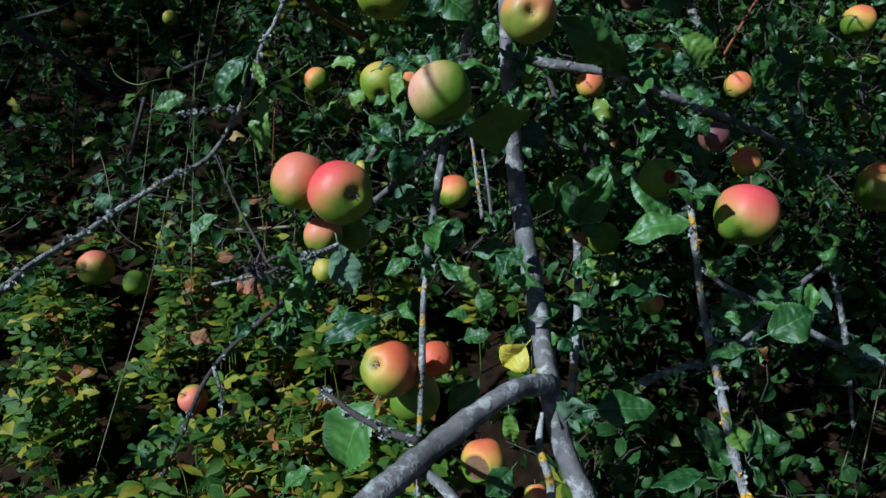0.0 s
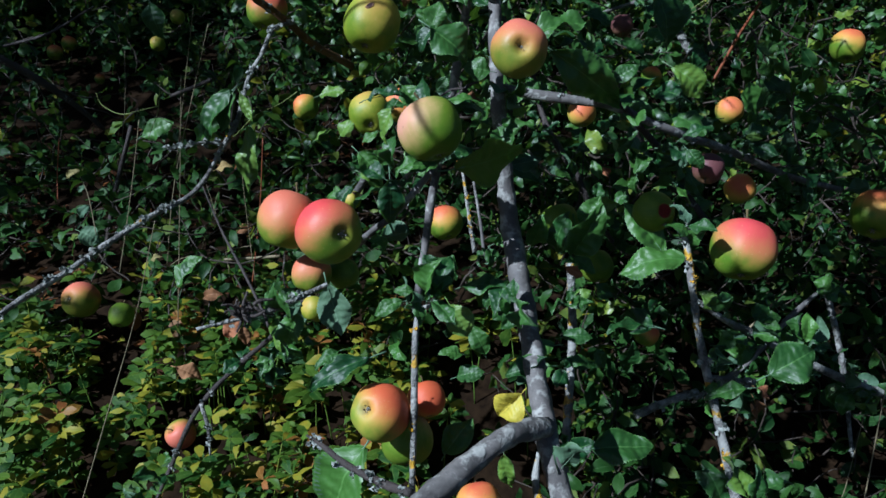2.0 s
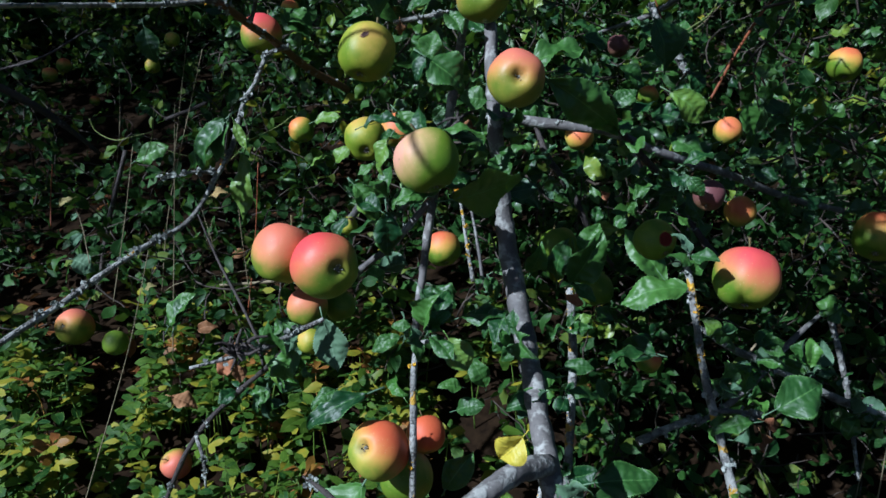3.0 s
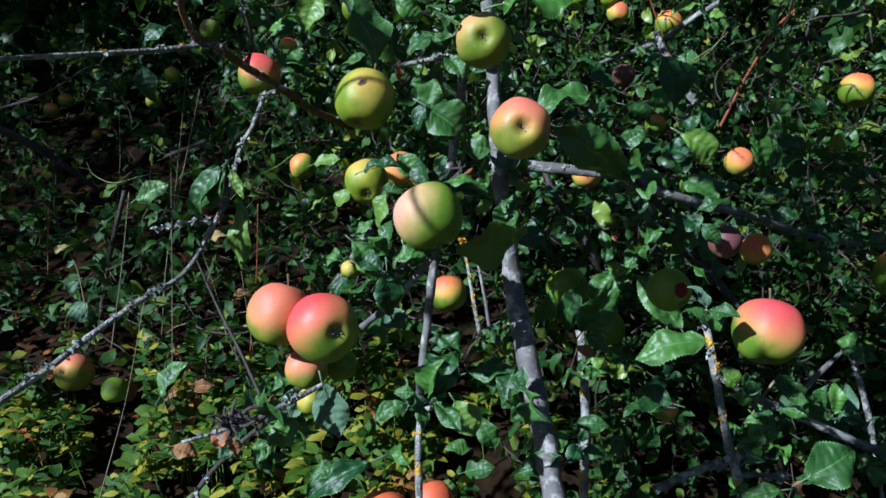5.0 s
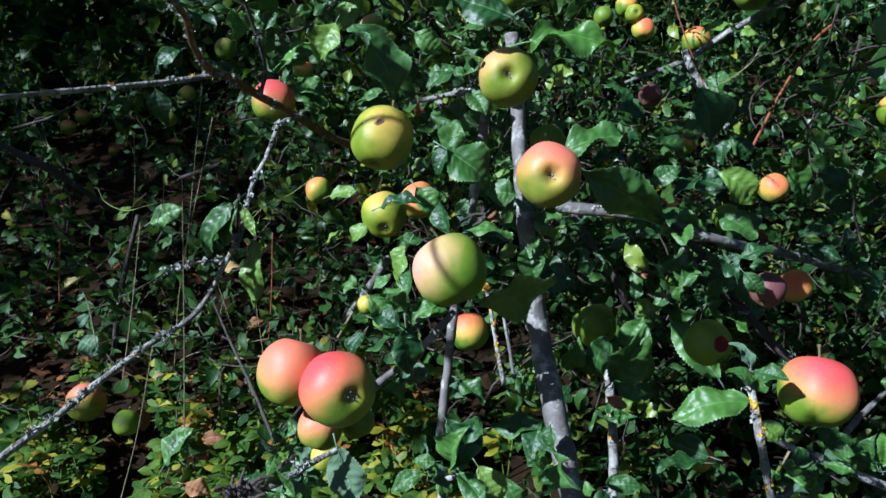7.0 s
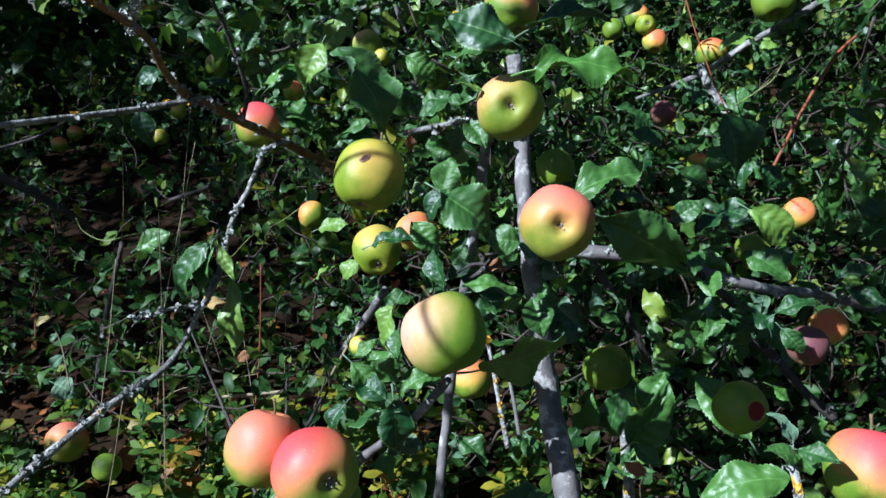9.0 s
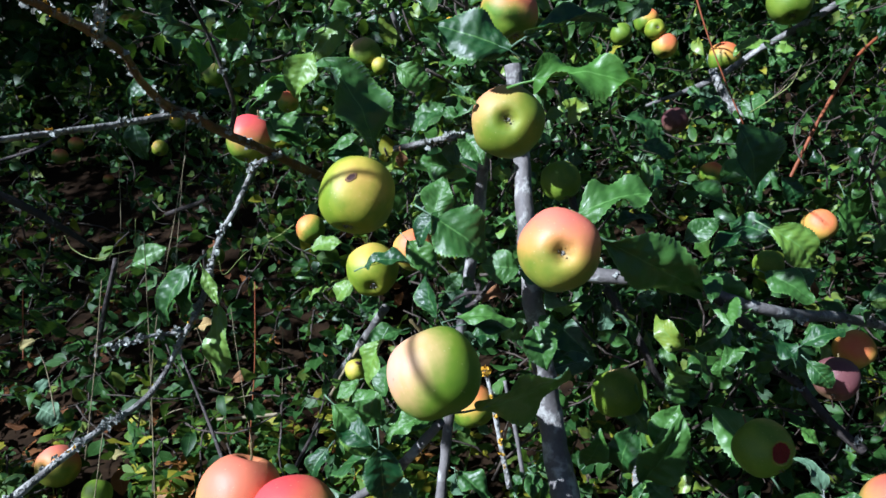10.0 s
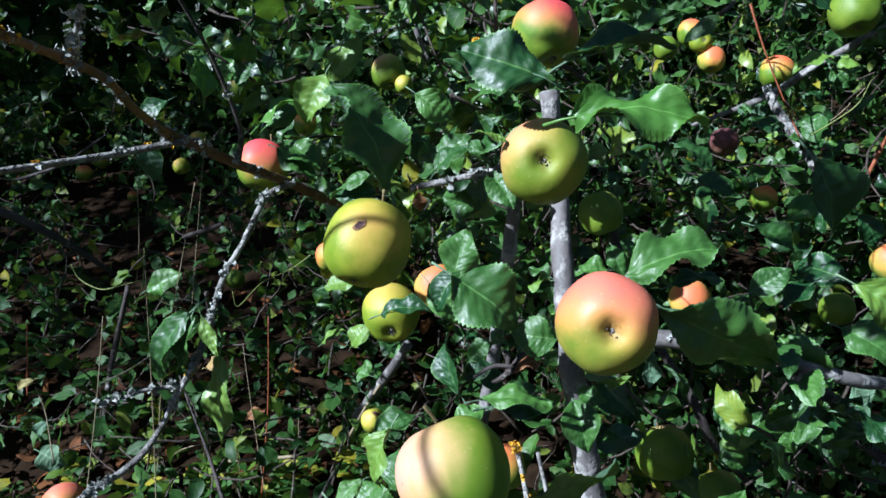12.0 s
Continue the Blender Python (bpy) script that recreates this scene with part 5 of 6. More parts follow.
stalk([(0.8399, 1.2, 0.3199, 0.0009), (0.8275, 1.18, 0.1275, 0.0011), (0.8259, 1.18, 0.0862, 0.0012)], STRAW)
stalk([(-0.502, 1.35, 0.7777, 0.0008), (-0.53, 1.33, 0.6449, 0.001), (-0.5641, 1.3, 0.4927, 0.0012)], STRAW)
stalk([(-0.7399, 1.5, 0.7085, 0.0012), (-0.7587, 1.5, 0.6353, 0.0012), (-0.7586, 1.48, 0.5812, 0.0012)], RUSTY, "red_stem", "thin red-brown upright stem")
stalk([(-0.32, 1.5, 0.7094, 0.001), (-0.3359, 1.48, 0.5564, 0.0012), (-0.3611, 1.45, 0.391, 0.0014)], RUSTY, "red_stem", "thin red-brown upright stem")
stalk([(-0.3147, 1.6, 0.5784, 0.0009), (-0.3302, 1.58, 0.4279, 0.0009)], STRAW)
stalk([(-0.3702, 1.5, 0.6603, 0.0008), (-0.364, 1.48, 0.5566, 0.0008), (-0.3516, 1.45, 0.4023, 0.001)], STRAW)
stalk([(-0.43, 1.5, 0.4386, 0.0033), (-0.3732, 1.5, 0.4422, 0.0035), (-0.3068, 1.5, 0.448, 0.0038)], STRAW, "dry_stick", "pale dry stick lying across the herbs")
stalk([(-0.4613, 1.6, 0.5577, 0.0009), (-0.5073, 1.58, 0.4281, 0.0009), (-0.5243, 1.56, 0.3435, 0.0009)], STRAW)
stalk([(-0.4844, 1.6, 0.5809, 0.0009), (-0.4541, 1.58, 0.452, 0.0009), (-0.4431, 1.56, 0.3687, 0.0009)], STRAW)
stalk([(-0.3878, 1.6, 0.4333, 0.0011), (-0.5485, 1.6, 0.4029, 0.0011), (-0.5986, 1.6, 0.3778, 0.0009)], STRAW, "dry_stick", "pale dry stick lying across the herbs")
stalk([(0.8718, 1.9, 1.0356, 0.0036), (0.8149, 1.86, 0.9985, 0.0037), (0.7361, 1.8, 0.903, 0.0037), (0.6609, 1.74, 0.7891, 0.0036)], RUSTY, "red_stem", "bright red-brown cane leaning through leaves")
stalk([(0.429, 1.6, 1.1393, 0.0021), (0.4485, 1.58, 1.071, 0.0013), (0.4772, 1.56, 0.9935, 0.0013), (0.5005, 1.54, 0.9337, 0.0011)], RUSTY, "bramble_stem", "thin brown arching stem")
stalk([(0.6447, 1.7, 0.9992, 0.0008), (0.6014, 1.7, 0.9533, 0.001), (0.5391, 1.68, 0.9248, 0.0012)], STRAW)
stalk([(-0.6052, 2, 0.9305, 0.0011), (-0.6636, 1.98, 0.6677, 0.0011), (-0.6991, 1.95, 0.477, 0.0014)], STRAW)
stalk([(-0.8689, 2.15, 0.8058, 0.0012), (-0.8903, 2.13, 0.6301, 0.0012), (-0.9389, 2.1, 0.4193, 0.0016)], STRAW)
stalk([(-0.1134, 1.6, 0.6108, 0.0025), (-0.1869, 1.6, 0.5083, 0.0029), (-0.2396, 1.6, 0.4242, 0.0033)], STRAW, "dry_stick", "grey dry stick among the stems")
stalk([(0.7509, 1.4, 0.4225, 0.0015), (0.6777, 1.38, 0.3395, 0.0028), (0.636, 1.36, 0.2688, 0.0028)], STRAW, "dry_stick", "grey dry stick among the stems")
stalk([(-0.6251, 1.34, 0.6725, 0.0007), (-0.6114, 1.33, 0.6361, 0.0009), (-0.5945, 1.3, 0.5702, 0.001)], STRAW, "seed_stem", "thin pale stem with papery pods")
stalk([(-1.1014, 1.9, 0.8282, 0.0109), (-1.0182, 1.95, 0.7546, 0.0105), (-0.9568, 2, 0.6753, 0.0081), (-0.9181, 2.05, 0.6012, 0.0056)], BARK_DARK, "dead_branch", "dark dead branch lying on the bank")
stalk([(-0.7018, 1.75, 0.6782, 0.0055), (-0.7533, 1.72, 0.5217, 0.0064), (-0.7849, 1.7, 0.3996, 0.0065), (-0.7977, 1.68, 0.3195, 0.0057)], BARK_DARK, "dead_branch", "dark upright stem in the undergrowth")
stalk([(-1.3095, 2.3, 0.7986, 0.0046), (-1.1625, 2.3, 0.8366, 0.0046), (-1.0097, 2.3, 0.9148, 0.0025)], BARK_DARK, "dead_branch", "dark dead branch lying on the bank")
stalk([(-0.6954, 2, 0.7044, 0.0051), (-0.586, 1.9, 0.7481, 0.0055), (-0.5308, 1.85, 0.7722, 0.0053)], BARK_DARK, "dead_branch", "short dark dead branch in the leaves")
stalk([(-0.2793, 1.22, 0.8582, 0.0026), (-0.3181, 1.3, 0.7824, 0.0028)], BARK_DARK, "dead_branch", "thin dark stem among the leaves")
stalk([(-0.402, 1.35, 0.6538, 0.0015), (-0.3558, 1.3, 0.575, 0.0027), (-0.2918, 1.2, 0.5375, 0.0031), (-0.234, 1.1, 0.5072, 0.0026)], BARK_DARK, "dead_branch", "dark bent dead stem among herbs")
stalk([(-0.2104, 1.4, 0.4892, 0.0026), (-0.2362, 1.3, 0.459, 0.0037), (-0.2639, 1.2, 0.4506, 0.004)], BARK_DARK, "dead_branch", "dark bent dead stem among herbs")
stalk([(-0.6727, 1.55, 0.7913, 0.0008), (-0.6632, 1.55, 0.7645, 0.0011), (-0.6224, 1.54, 0.7485, 0.001), (-0.5734, 1.53, 0.7596, 0.001), (-0.5327, 1.52, 0.7698, 0.001)], VINE, "vine_stem", "thin pale green twining stem")
stalk([(-0.5305, 1.54, 0.8196, 0.0008), (-0.5393, 1.53, 0.7615, 0.0008), (-0.5511, 1.52, 0.729, 0.0008), (-0.5646, 1.52, 0.703, 0.0006)], VINE, "vine_stem", "thin pale green twining stem")
stalk([(-0.5359, 1.53, 0.7426, 0.0008), (-0.4985, 1.52, 0.7271, 0.001), (-0.4628, 1.51, 0.7213, 0.0008)], VINE, "vine_stem", "thin pale green twining stem")
stalk([(0.6083, 1.6, 1.0249, 0.0008), (0.5918, 1.6, 0.9878, 0.001), (0.5588, 1.6, 0.9626, 0.001), (0.5273, 1.6, 0.9433, 0.001)], VINE, "vine_stem", "thin pale green twining stem")
stalk([(0.3978, 1.5, 1.0528, 0.0005), (0.4004, 1.5, 1.0324, 0.0007), (0.3873, 1.5, 1.0168, 0.0007), (0.3806, 1.5, 1.0006, 0.0005)], VINE, "vine_stem", "thin pale green twining stem")
stalk([(-0.4187, 1.6, 0.7163, 0.0009), (-0.4125, 1.6, 0.6884, 0.0009), (-0.3559, 1.58, 0.7373, 0.0009), (-0.2941, 1.56, 0.768, 0.0008), (-0.2529, 1.55, 0.7952, 0.0008)], VINE, "vine_stem", "thin pale green twining stem")

def fallen(base, tip, normal, kind, label, width=0.6):
    """A withered or pale leaf caught among the stems."""
    length = (Vector(tip) - Vector(base)).length
    ob = new("dead_leaf", leaf_mesh(kind, width, 0.45, 0.8, 0.07, int(abs(base[0]) * 1000) % 5))
    ob.matrix_basis = Matrix.Translation(base) @ turn_to(Vector(tip) - Vector(base), normal).to_4x4() @ Matrix.Scale(length, 4)
    return tagged(ob, label, "leaf", "withered leaves in the undergrowth")


fallen((-0.6239, 1.34, 0.6845), (-0.6508, 1.33, 0.6737), (0.11, -0.64, 0.76), LEAF_PALE, "pale papery leaf on a thin stem", 0.45)
fallen((-0.6186, 1.34, 0.616), (-0.6401, 1.33, 0.5935), (0.11, -0.64, 0.76), LEAF_UNDER, "pale papery leaf on a thin stem", 0.6)
fallen((-0.6456, 1.34, 0.5626), (-0.6022, 1.33, 0.5447), (0.11, -0.64, 0.76), LEAF_UNDER, "pale papery leaf on a thin stem", 0.8)
fallen((-0.6182, 1.34, 0.6538), (-0.6313, 1.33, 0.6456), (0.11, -0.64, 0.76), LEAF_UNDER, "pale papery seed pod", 0.6)
fallen((-0.4699, 1.27, 0.3062), (-0.4167, 1.26, 0.2939), (0.01, -0.57, 0.82), LEAF_DEAD, "curled orange-brown dead leaf", 0.6)
fallen((-0.5314, 1.25, 0.106), (-0.5007, 1.24, 0.0858), (0.01, -0.57, 0.82), LEAF_DEAD, "curled red dead leaf", 0.6)
fallen((-0.1521, 0.737, 0.6862), (-0.1468, 0.73, 0.6626), (0.2, -0.8, 0.5), LEAF_DEAD, "curled brown dead leaf hanging from a spur", 0.55)
fallen((-0.2704, 0.95, 0.6163), (-0.2448, 0.94, 0.6285), (0.04, -0.62, 0.78), LEAF_DEAD, "curled brown dead leaf caught on stems", 0.6)
fallen((-0.4534, 1.2, 0.5641), (-0.4331, 1.2, 0.5719), (0.04, -0.62, 0.78), LEAF_PALE, "small pale orange dead leaf", 0.6)
fallen((-0.4272, 1.6, 0.4636), (-0.3965, 1.6, 0.4872), (0.11, -0.64, 0.76), LEAF_DEAD, "curled brown dead leaf caught on stems", 0.6)
fallen((-0.3886, 1.4, 0.6707), (-0.356, 1.4, 0.6796), (0.11, -0.64, 0.76), LEAF_PALE, "pale yellow withered leaf", 0.6)
fallen((-0.1757, 0.76, 0.6593), (-0.1658, 0.76, 0.6894), (0.04, -0.62, 0.78), LEAF_DEAD, "curled brown dead leaf caught on stems", 0.6)
fallen((-0.1619, 0.75, 0.6961), (-0.147, 0.75, 0.7024), (0.04, -0.62, 0.78), LEAF_DEAD, "curled brown dead leaf caught on stems", 0.6)
fallen((-0.1595, 0.75, 0.6928), (-0.1685, 0.74, 0.6868), (0.04, -0.62, 0.78), LEAF_DEAD, "curled brown dead leaf caught on stems", 0.6)
fallen((0.4069, 0.74, 0.5981), (0.4186, 0.74, 0.5681), (0.01, -0.57, 0.82), LEAF_DEAD, "curled brown dead leaf caught on stems", 0.6)
fallen((0.4169, 0.76, 0.601), (0.439, 0.76, 0.5864), (0.01, -0.57, 0.82), LEAF_DEAD, "curled brown dead leaf caught on stems", 0.6)
fallen((0.517, 1.3, 0.7579), (0.5415, 1.3, 0.728), (0.01, -0.57, 0.82), LEAF_DEAD, "curled brown dead leaf caught on stems", 0.6)
fallen((0.2491, 0.97, 0.642), (0.2321, 0.96, 0.664), (0.04, -0.62, 0.78), LEAF_DEAD, "curled brown dead leaf caught on stems", 0.6)
fallen((0.0064, 1.05, 1.0084), (0.0073, 1.05, 0.9886), (0.11, -0.64, 0.76), LEAF_DEAD, "curled brown dead leaf caught on stems", 0.6)
fallen((0.1009, 0.98, 0.884), (0.0834, 0.96, 0.8896), (0.11, -0.64, 0.76), LEAF_DEAD, "curled brown dead leaf caught on stems", 0.6)
fallen((0.3137, 1.2, 0.7357), (0.327, 1.2, 0.7144), (0.11, -0.64, 0.76), LEAF_DEAD, "curled brown dead leaf caught on stems", 0.6)

# ---- foliage in mass ----
SHAPES = [leaf_sheet(9, 2, 0.46 + 0.055 * (k % 4), 0.2 + 0.2 * (k % 5), -0.5 + 0.42 * (k % 6), 0.05 + 0.03 * (k % 3), twist=0.3 * (k % 5 - 2), seed=k) for k in range(18)]
FAR_SHAPES = [leaf_sheet(6, 1, 0.44 + 0.055 * (k % 4), 0.2 + 0.2 * (k % 5), -0.5 + 0.45 * (k % 5), 0.05, twist=0.3 * (k % 5 - 2), seed=k) for k in range(14)]
HERB_SHAPES = [leaf_sheet(4, 1, 0.40 + 0.05 * (k % 3), 0.25, 0.2 + 0.25 * (k % 4), 0.03, seed=k, obovate=True) for k in range(8)]


def shoot(rng, start, direction, length, droop=0.25):
    """A wandering twig as a line of (x, y, z, radius)."""
    steps = max(3, int(length / 0.03))
    way, at, line = Vector(direction).normalized(), Vector(start), []
    for n in range(steps + 1):
        line.append((*at, 0.0018 * (1 - 0.7 * n / steps) + 0.0005))
        way = (way + rand_dir(rng) * 0.4 - Vector((0, 0, droop * 0.12))).normalized()
        at = at + way * length / steps
    return line


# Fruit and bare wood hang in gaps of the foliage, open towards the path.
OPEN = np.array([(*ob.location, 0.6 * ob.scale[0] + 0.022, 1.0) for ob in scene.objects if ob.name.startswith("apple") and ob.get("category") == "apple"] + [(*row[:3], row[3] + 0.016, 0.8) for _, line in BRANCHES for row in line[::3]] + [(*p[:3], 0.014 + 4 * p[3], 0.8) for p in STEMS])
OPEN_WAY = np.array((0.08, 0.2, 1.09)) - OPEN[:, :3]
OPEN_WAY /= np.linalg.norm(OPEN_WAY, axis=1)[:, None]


LIT = np.array([(*ob.location, 0.5 * ob.scale[0] + 0.012) for ob in scene.objects if ob.get("category") == "apple" and "shade" not in ob["label"] and "dull" not in ob["label"]])
FRUIT = sum(1 for ob in scene.objects if ob.get("category") == "apple")


SUNNY = [(-0.063, 0.795, 0.675), (0.06, 0.93, 0.96), (0.0, 0.83, 0.8), (0.16, 0.93, 1.085), (0.2, 0.96, 0.97), (0.31, 0.86, 0.712), (0.415, 0.695, 0.675), (0.03, 0.75, 0.7), (0.08, 0.79, 0.66), (0.25, 0.98, 0.7), (-0.277, 1.46, 0.96), (-0.26, 1.12, 0.75), (-0.29, 1.12, 0.83), (0.12, 0.583, 0.693), (0.2, 1.03, 0.88), (0.26, 1.02, 0.872)]
SUNLIT = np.vstack([[row for row, ob in zip(OPEN, [o for o in scene.objects if o.get("category") == "apple"]) if row[1] < 1.1 and "shade" not in ob["label"]], [(*row[:3], row[3], 1.0) for k in (0, 4, 5, 10) for row in BRANCHES[k][1][::2] if k in (4, 5) or row[2] > 0.66], [(*p, 0.04, 1.0) for p in SUNNY]])


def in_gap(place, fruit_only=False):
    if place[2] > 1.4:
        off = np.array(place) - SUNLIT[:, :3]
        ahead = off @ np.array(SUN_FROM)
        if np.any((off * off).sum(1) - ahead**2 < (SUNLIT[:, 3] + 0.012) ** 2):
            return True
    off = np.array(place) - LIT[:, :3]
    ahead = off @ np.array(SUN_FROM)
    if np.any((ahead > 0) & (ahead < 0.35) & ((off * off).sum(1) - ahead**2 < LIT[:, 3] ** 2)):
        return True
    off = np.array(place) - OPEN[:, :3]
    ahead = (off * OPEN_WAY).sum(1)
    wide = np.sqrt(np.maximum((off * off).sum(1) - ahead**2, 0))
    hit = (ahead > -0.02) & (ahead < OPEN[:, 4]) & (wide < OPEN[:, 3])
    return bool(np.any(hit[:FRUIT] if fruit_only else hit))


spurs((11, 12, 13, 14, 15, 18, 19, 20, 21, 22, 23, 25, 26, 27, 28, 31, 32, 33), 0.03, 5)
spurs((0, 10, 17, 24, 8, 29, 30), 0.09, 6)


def leafy_shoot(rng, leaves, wood, start, direction, length, size, slot=0, every=0.022, droop=0.25, shapes=None):
    line = shoot(rng, start, direction, length, droop)
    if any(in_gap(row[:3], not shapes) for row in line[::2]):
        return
    verts, faces = tube(line, 4)
    wood.add(verts, faces)
    ends = np.array(line)
    count = max(3, int(length / every))
    for n in range(count):
        s = (n + rng.random()) / count * (len(line) - 1)
        i = min(int(s), len(line) - 2)
        at = ends[i, :3] + (ends[i + 1, :3] - ends[i, :3]) * (s - i)
        along = Vector(ends[i + 1, :3] - ends[i, :3]).normalized()
        out = (rand_dir(rng) + along * 0.5 + Vector((-0.1, -0.3, 0.1))).normalized()
        face = (Vector((-0.2, -0.3, 0.8)) + rand_dir(rng) * 0.95).normalized()
        long = size * rng.uniform(0.6, 1.2)
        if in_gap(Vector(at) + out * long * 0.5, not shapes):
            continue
        leaves.leaf(rng.choice(shapes or FAR_SHAPES), Vector(at) + out * 0.008, out, face, long, slot)


def mass(name_leaves, name_wood, parent, seed, count, region, size, mats, length=(0.12, 0.3), odds=(1.0,), label="", category="", keep=None, on_ground=False, shapes=None):
    """Leafy shoots spread through a box; keep() may thin them out."""
    rng = random.Random(seed)
    leaves, wood = Heap(), Heap()
    made = 0
    while made < count:
        at = Vector([rng.uniform(a, b) for a, b in region])
        made += 1
        if on_ground:
            at.z += ground_height(at.x, at.y)
        if keep and not keep(at, rng):
            continue
        slot = rng.choices(range(len(odds)), odds)[0]
        leafy_shoot(rng, leaves, wood, at, rand_dir(rng) + Vector((0, -0.3, 0.25)), rng.uniform(*length), size, slot, shapes=shapes)
    base = np.array(parent.location) if parent else np.zeros(3)
    for heap, name, some in ((leaves, name_leaves, mats), (wood, name_wood, [TWIG])):
        me = heap.made(name, some)
        ob = new(name, me)
        ob.location = (0, 0, 0)
        if parent:
            ob.parent = parent
            ob.location = -Vector(base)
            tagged(ob, label if heap is leaves else "thin dark twigs", kind="stuff")
        else:
            tagged(ob, label if heap is leaves else "thin dark undergrowth twigs", category if heap is leaves else "twigs", kind="stuff")


def clumps(scale, cut, seed):
    def keep(at, rng):
        return noise.noise(at * scale + Vector((seed, seed, 0))) + rng.uniform(-0.15, 0.15) > cut
    return keep


def bare_twigs(seed, count, region):
    """Thin bare twigs that cross between the leafy shoots."""
    rng = random.Random(seed)
    heap = Heap()
    for _ in range(count):
        at = Vector([rng.uniform(a, b) for a, b in region])
        line = shoot(rng, at, rand_dir(rng) + Vector((0.1, -0.1, 0.3)), rng.uniform(0.08, 0.26), 0.1)
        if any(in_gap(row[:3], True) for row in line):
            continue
        verts, faces = tube(line, 5, 0.2, at.x)
        heap.add(verts, faces)
        for k in range(rng.randint(0, 3)):
            row = line[rng.randrange(1, len(line))]
            verts, faces = tube(shoot(rng, row[:3], rand_dir(rng), rng.uniform(0.02, 0.09)), 4)
            heap.add(verts, faces)
    ob = new("twig_tangle", heap.made("twig_tangle", [TWIG]))
    ob.parent, ob.location = tree, -Vector(tree.location)
    tagged(ob, "thin bare brown twigs", kind="stuff")


bare_twigs(41, 150, ((-0.1, 1.2), (1.2, 1.75), (0.45, 1.5)))


def in_crown(at, rng):
    if at.x < 0.12 - 0.55 * max(0.0, at.z - 0.75) and at.y < 1.5:
        return False
    if at.z < 0.72 and rng.random() < 0.82:
        return False
    return noise.noise(at * 4.2 + Vector((3, 1, 0))) + rng.uniform(-0.1, 0.1) > 0.03


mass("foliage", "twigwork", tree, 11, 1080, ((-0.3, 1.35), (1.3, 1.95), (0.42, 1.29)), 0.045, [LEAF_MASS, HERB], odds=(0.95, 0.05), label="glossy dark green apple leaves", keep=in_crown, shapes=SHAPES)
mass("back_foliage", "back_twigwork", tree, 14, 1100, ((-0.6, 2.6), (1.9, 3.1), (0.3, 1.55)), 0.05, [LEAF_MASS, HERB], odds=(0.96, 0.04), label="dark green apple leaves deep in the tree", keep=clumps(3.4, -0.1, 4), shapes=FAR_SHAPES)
# Added out of view above, to keep the deep foliage in shade.
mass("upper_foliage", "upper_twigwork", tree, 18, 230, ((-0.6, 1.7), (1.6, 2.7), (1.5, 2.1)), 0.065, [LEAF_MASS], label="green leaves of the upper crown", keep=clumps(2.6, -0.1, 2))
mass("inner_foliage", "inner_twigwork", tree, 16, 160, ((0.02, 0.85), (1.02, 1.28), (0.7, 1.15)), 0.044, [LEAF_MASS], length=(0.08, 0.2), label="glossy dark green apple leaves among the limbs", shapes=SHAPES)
# The next two hang unseen overhead, added to darken the lower right.
mass("leaning_foliage", "leaning_twigwork", tree, 25, 60, ((-0.96, -0.58), (-0.17, 0.48), (1.85, 2.2)), 0.06, [LEAF_MASS], length=(0.1, 0.2), label="green leaves of the crown above")
mass("roofing_foliage", "roofing_twigwork", tree, 26, 18, ((-0.25, -0.05), (0.45, 0.8), (1.5, 1.8)), 0.06, [LEAF_MASS], length=(0.1, 0.2), label="green leaves of the crown above")
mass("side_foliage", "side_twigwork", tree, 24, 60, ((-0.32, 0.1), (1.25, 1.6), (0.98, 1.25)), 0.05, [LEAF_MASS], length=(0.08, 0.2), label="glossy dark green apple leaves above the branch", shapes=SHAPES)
# These four are also unseen, placed sunward to cast dappled shade below.
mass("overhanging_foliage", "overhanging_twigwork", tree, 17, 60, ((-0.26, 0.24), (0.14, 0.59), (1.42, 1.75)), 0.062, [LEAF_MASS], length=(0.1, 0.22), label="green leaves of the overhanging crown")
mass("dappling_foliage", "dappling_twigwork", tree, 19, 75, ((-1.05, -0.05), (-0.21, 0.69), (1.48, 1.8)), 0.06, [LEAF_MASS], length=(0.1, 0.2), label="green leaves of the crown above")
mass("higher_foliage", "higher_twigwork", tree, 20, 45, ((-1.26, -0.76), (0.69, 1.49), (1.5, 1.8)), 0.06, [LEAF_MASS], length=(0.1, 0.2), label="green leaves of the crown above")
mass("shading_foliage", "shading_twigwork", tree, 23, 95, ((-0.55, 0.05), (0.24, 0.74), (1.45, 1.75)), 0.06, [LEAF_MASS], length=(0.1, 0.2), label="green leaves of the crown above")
mass("low_undergrowth", "low_undergrowth_twigs", None, 15, 680, ((0.25, 1.8), (0.7, 2.0), (0.0, 0.26)), 0.042, [BUSH], label="dark leafy undergrowth below the tree", category="undergrowth", on_ground=True)
mass("bank_undergrowth", "bank_undergrowth_twigs", None, 12, 2300, ((-2.9, 2.4), (1.4, 3.5), (0.0, 0.38)), 0.042, [BUSH, HERB], odds=(0.86, 0.14), label="dark leafy undergrowth on the bank", category="undergrowth", on_ground=True)
mass("hedge_foliage", "hedge_twigs", None, 13, 3700, ((-6.5, 4.6), (3.2, 4.5), (0.3, 1.75)), 0.098, [BUSH], length=(0.25, 0.5), label="dense dark hedge leaves behind the tree", category="hedge")


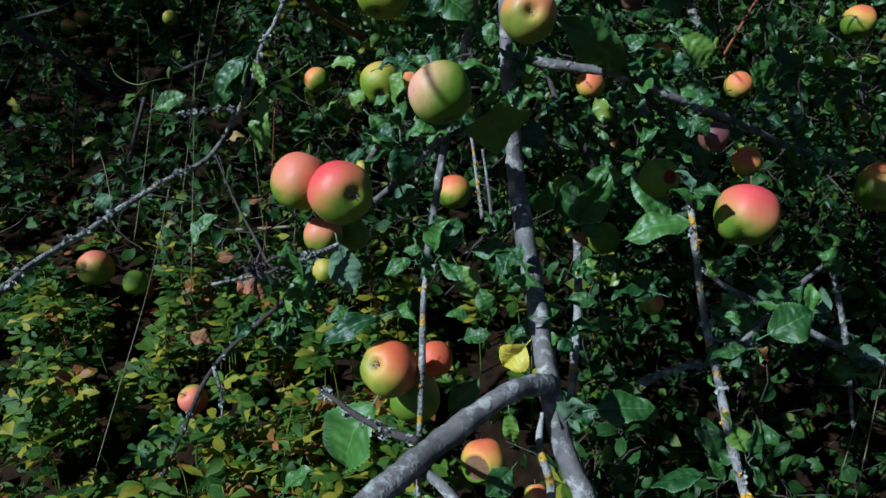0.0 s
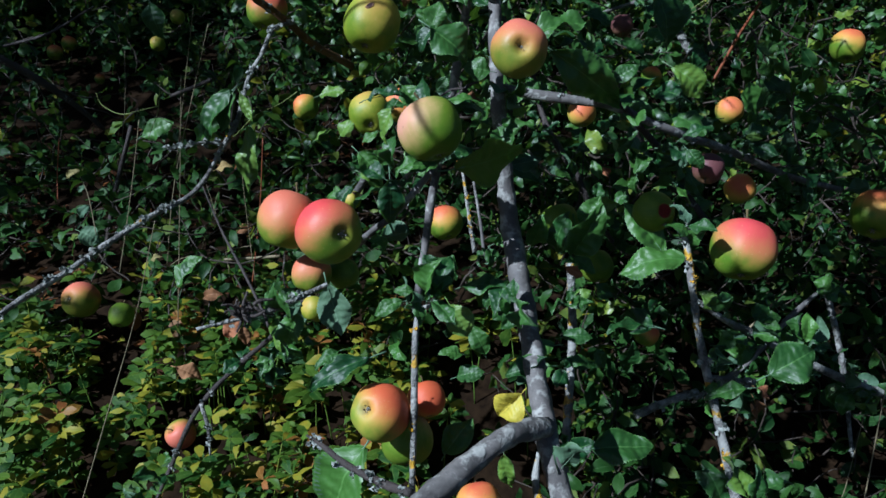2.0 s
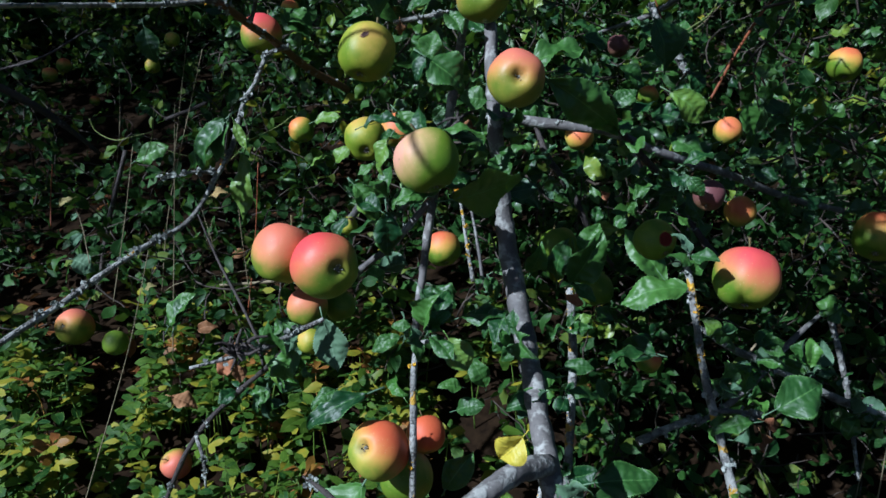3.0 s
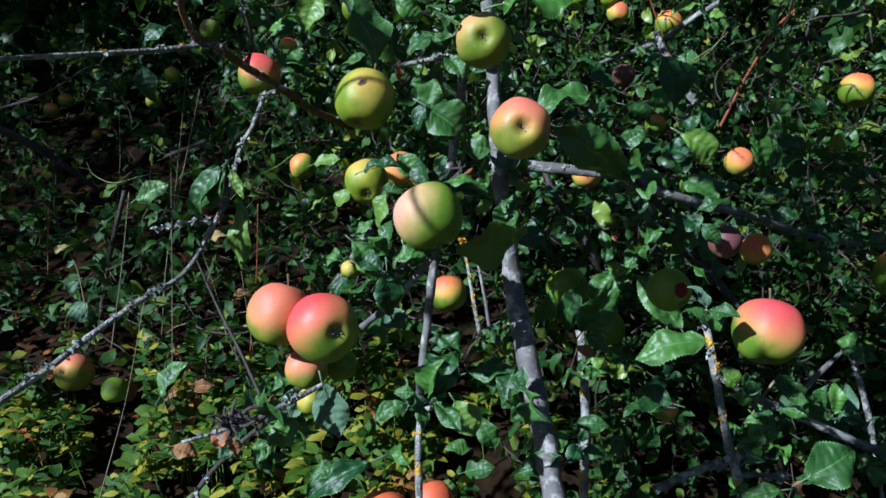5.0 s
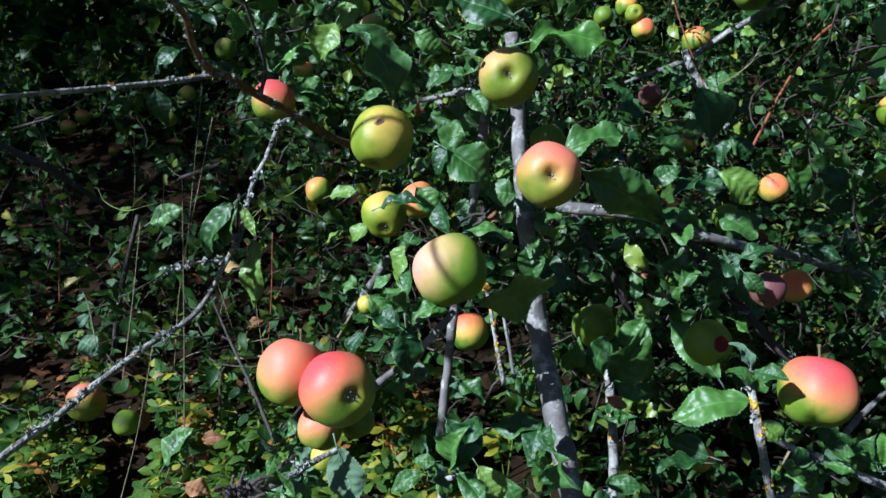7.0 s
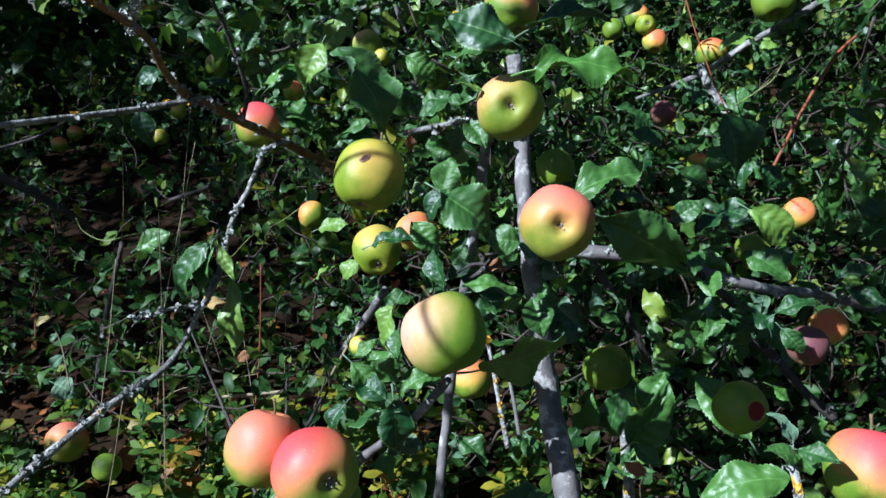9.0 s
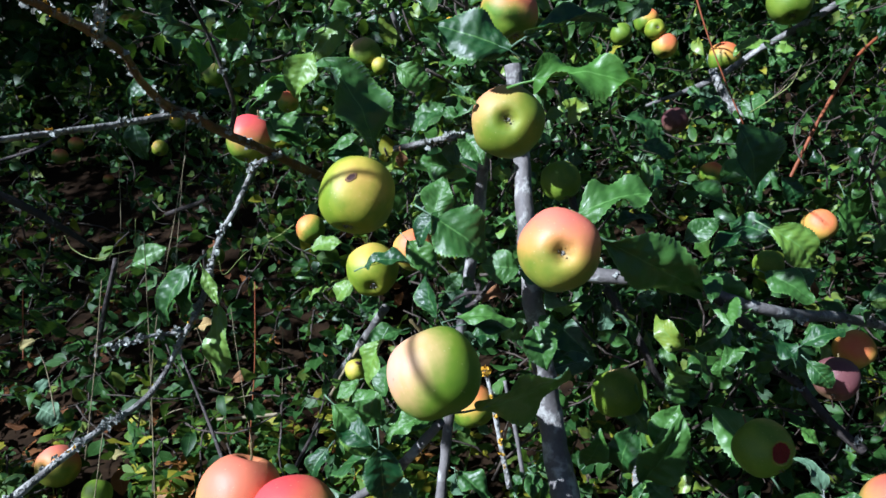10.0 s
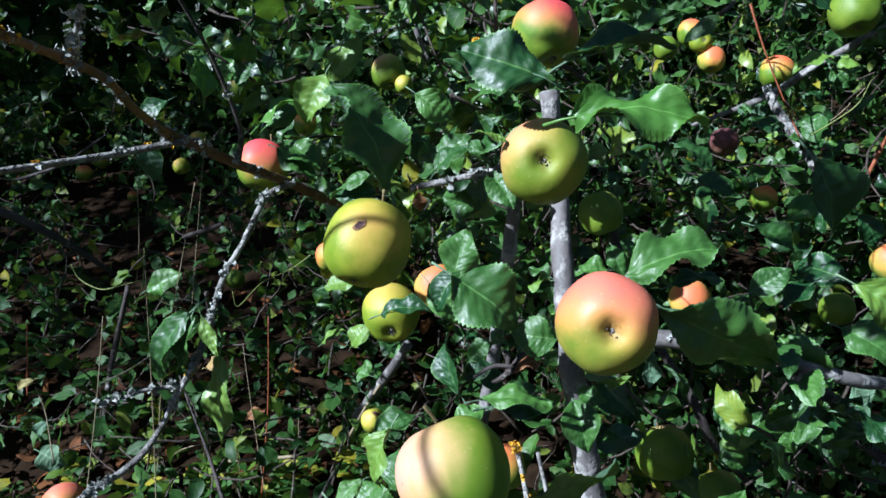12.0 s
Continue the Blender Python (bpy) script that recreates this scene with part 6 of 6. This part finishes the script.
def shade_tree():
    """An unseen tree added beside the path, so that its crown shades the bank."""
    foot = Vector((-4.04, -0.1, ground_height(-4.04, -0.1)))
    whole = tagged(new("shade_tree"), "broad leafy tree shading the bank beside it", "tree")
    whole.location = foot
    line = spline([(0, 0, -0.05, 0.14), (0.05, 0.05, 1.0, 0.11), (0.2, 0.25, 2.0, 0.09), (0.5, 0.9, 2.9, 0.05), (0.9, 2.2, 3.2, 0.02)], 6)
    verts, faces = tube(line, 12, 0.15, 2.0)
    part("trunk", mesh_of("trunk", verts, faces, [BARK_DARK]), whole)
    rng = random.Random(31)
    for _ in range(7):
        s = line[rng.randrange(12, 24)]
        far = Vector(s[:3]) + Vector((rng.uniform(-0.9, 1.1), rng.uniform(-0.6, 1.3), rng.uniform(0.2, 0.7)))
        verts, faces = tube(spline([(*s[:3], 0.035), (*(Vector(s[:3]).lerp(far, 0.5) + Vector((0, 0, 0.1))), 0.022), (*far, 0.008)], 5), 7, 0.15, 4.0)
        part("limb", mesh_of("limb", verts, faces, [BARK_DARK]), whole)
    leaves, wood = Heap(), Heap()
    for _ in range(720):
        while True:
            p = Vector((rng.uniform(-1, 1), rng.uniform(-1, 1), rng.uniform(-1, 1)))
            if p.length < 1:
                break
        at = Vector((0.75 + 1.7 * p.x, 1.95 + 1.8 * p.y, 3.0 + 0.5 * p.z))
        leafy_shoot(rng, leaves, wood, at, rand_dir(rng), rng.uniform(0.2, 0.4), 0.085, every=0.03)
    tagged(part("crown", leaves.made("crown", [BUSH]), whole, "dense green leaves"), kind="stuff")
    tagged(part("twigwork", wood.made("twigwork", [TWIG]), whole, "thin dark twigs"), kind="stuff")


shade_tree()


def herbs(seed, count, region, tall, label, name):
    """Low herbs with whorls of blunt leaflets, green to autumn orange."""
    rng = random.Random(seed)
    heap = Heap()
    for _ in range(count):
        x, y = rng.uniform(*region[0]), rng.uniform(*region[1])
        if noise.noise(Vector((x * 7, y * 7, 5))) + rng.uniform(-0.25, 0.25) < -0.12 or (x > -0.02 and rng.random() < 0.7):
            continue
        z = ground_height(x, y)
        h = tall * rng.uniform(0.35, 1.6)
        top = Vector((x + rng.uniform(-0.04, 0.04), y + rng.uniform(-0.06, 0.03), z + h))
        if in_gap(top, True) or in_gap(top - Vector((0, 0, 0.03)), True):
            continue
        red = noise.noise(Vector((x * 13, y * 13, 2))) + rng.uniform(-0.4, 0.4) > 0.5
        verts, faces = tube(spline([(x, y, z - 0.01, 0.0016), (x * 0.5 + top.x * 0.5, y, z + h * 0.6, 0.0013), (*top, 0.0009)], 3), 4)
        heap.add(verts, faces, slot=1 if red else 0)
        lean = Vector((rng.uniform(-0.8, 0.8), rng.uniform(-0.9, 0.5), 1)).normalized()
        for level in range(rng.choice((1, 2, 2, 3))):
            at = top - Vector((0, 0, 0.028 * level)) + Vector((0, 0, 0))
            blades, first = rng.randint(5, 7), rng.uniform(0, 6.28)
            size = rng.uniform(0.023, 0.048) * (1 + 0.12 * level)
            for k in range(blades):
                a = first + 6.283 * k / blades + rng.uniform(-0.25, 0.25)
                out = (Vector((math.cos(a), math.sin(a), rng.uniform(-0.1, 0.5))) + lean * 0.15).normalized()
                heap.leaf(HERB_SHAPES[rng.randrange(8)], at, out, lean + rand_dir(rng) * 0.25, size * rng.uniform(0.75, 1.15), 1 if red and rng.random() < 0.8 else 0)
    tagged(new(name, heap.made(name, [HERB, HERB_RED])), label, "herbs", kind="stuff")


herbs(21, 1600, ((-1.9, 0.5), (0.75, 1.6)), 0.13, "low yellow-green herbs with whorled leaves turning orange", "ground_herbs")


def litter(seed, count, region):
    rng = random.Random(seed)
    heap = Heap()
    for _ in range(count):
        x, y = rng.uniform(*region[0]), rng.uniform(*region[1])
        heap.leaf(FAR_SHAPES[rng.randrange(12)], (x, y, ground_height(x, y) + rng.uniform(0.004, 0.03)), Vector((rng.uniform(-1, 1), rng.uniform(-1, 1), rng.uniform(-0.2, 0.3))), Vector((0, 0, 1)) + rand_dir(rng) * 0.5, rng.uniform(0.03, 0.065))
    tagged(new("leaf_litter", heap.made("leaf_litter", [LITTER])), "brown fallen leaves on the soil", "leaf litter", kind="stuff")


litter(22, 420, ((-2.0, -0.15), (1.45, 2.6)))
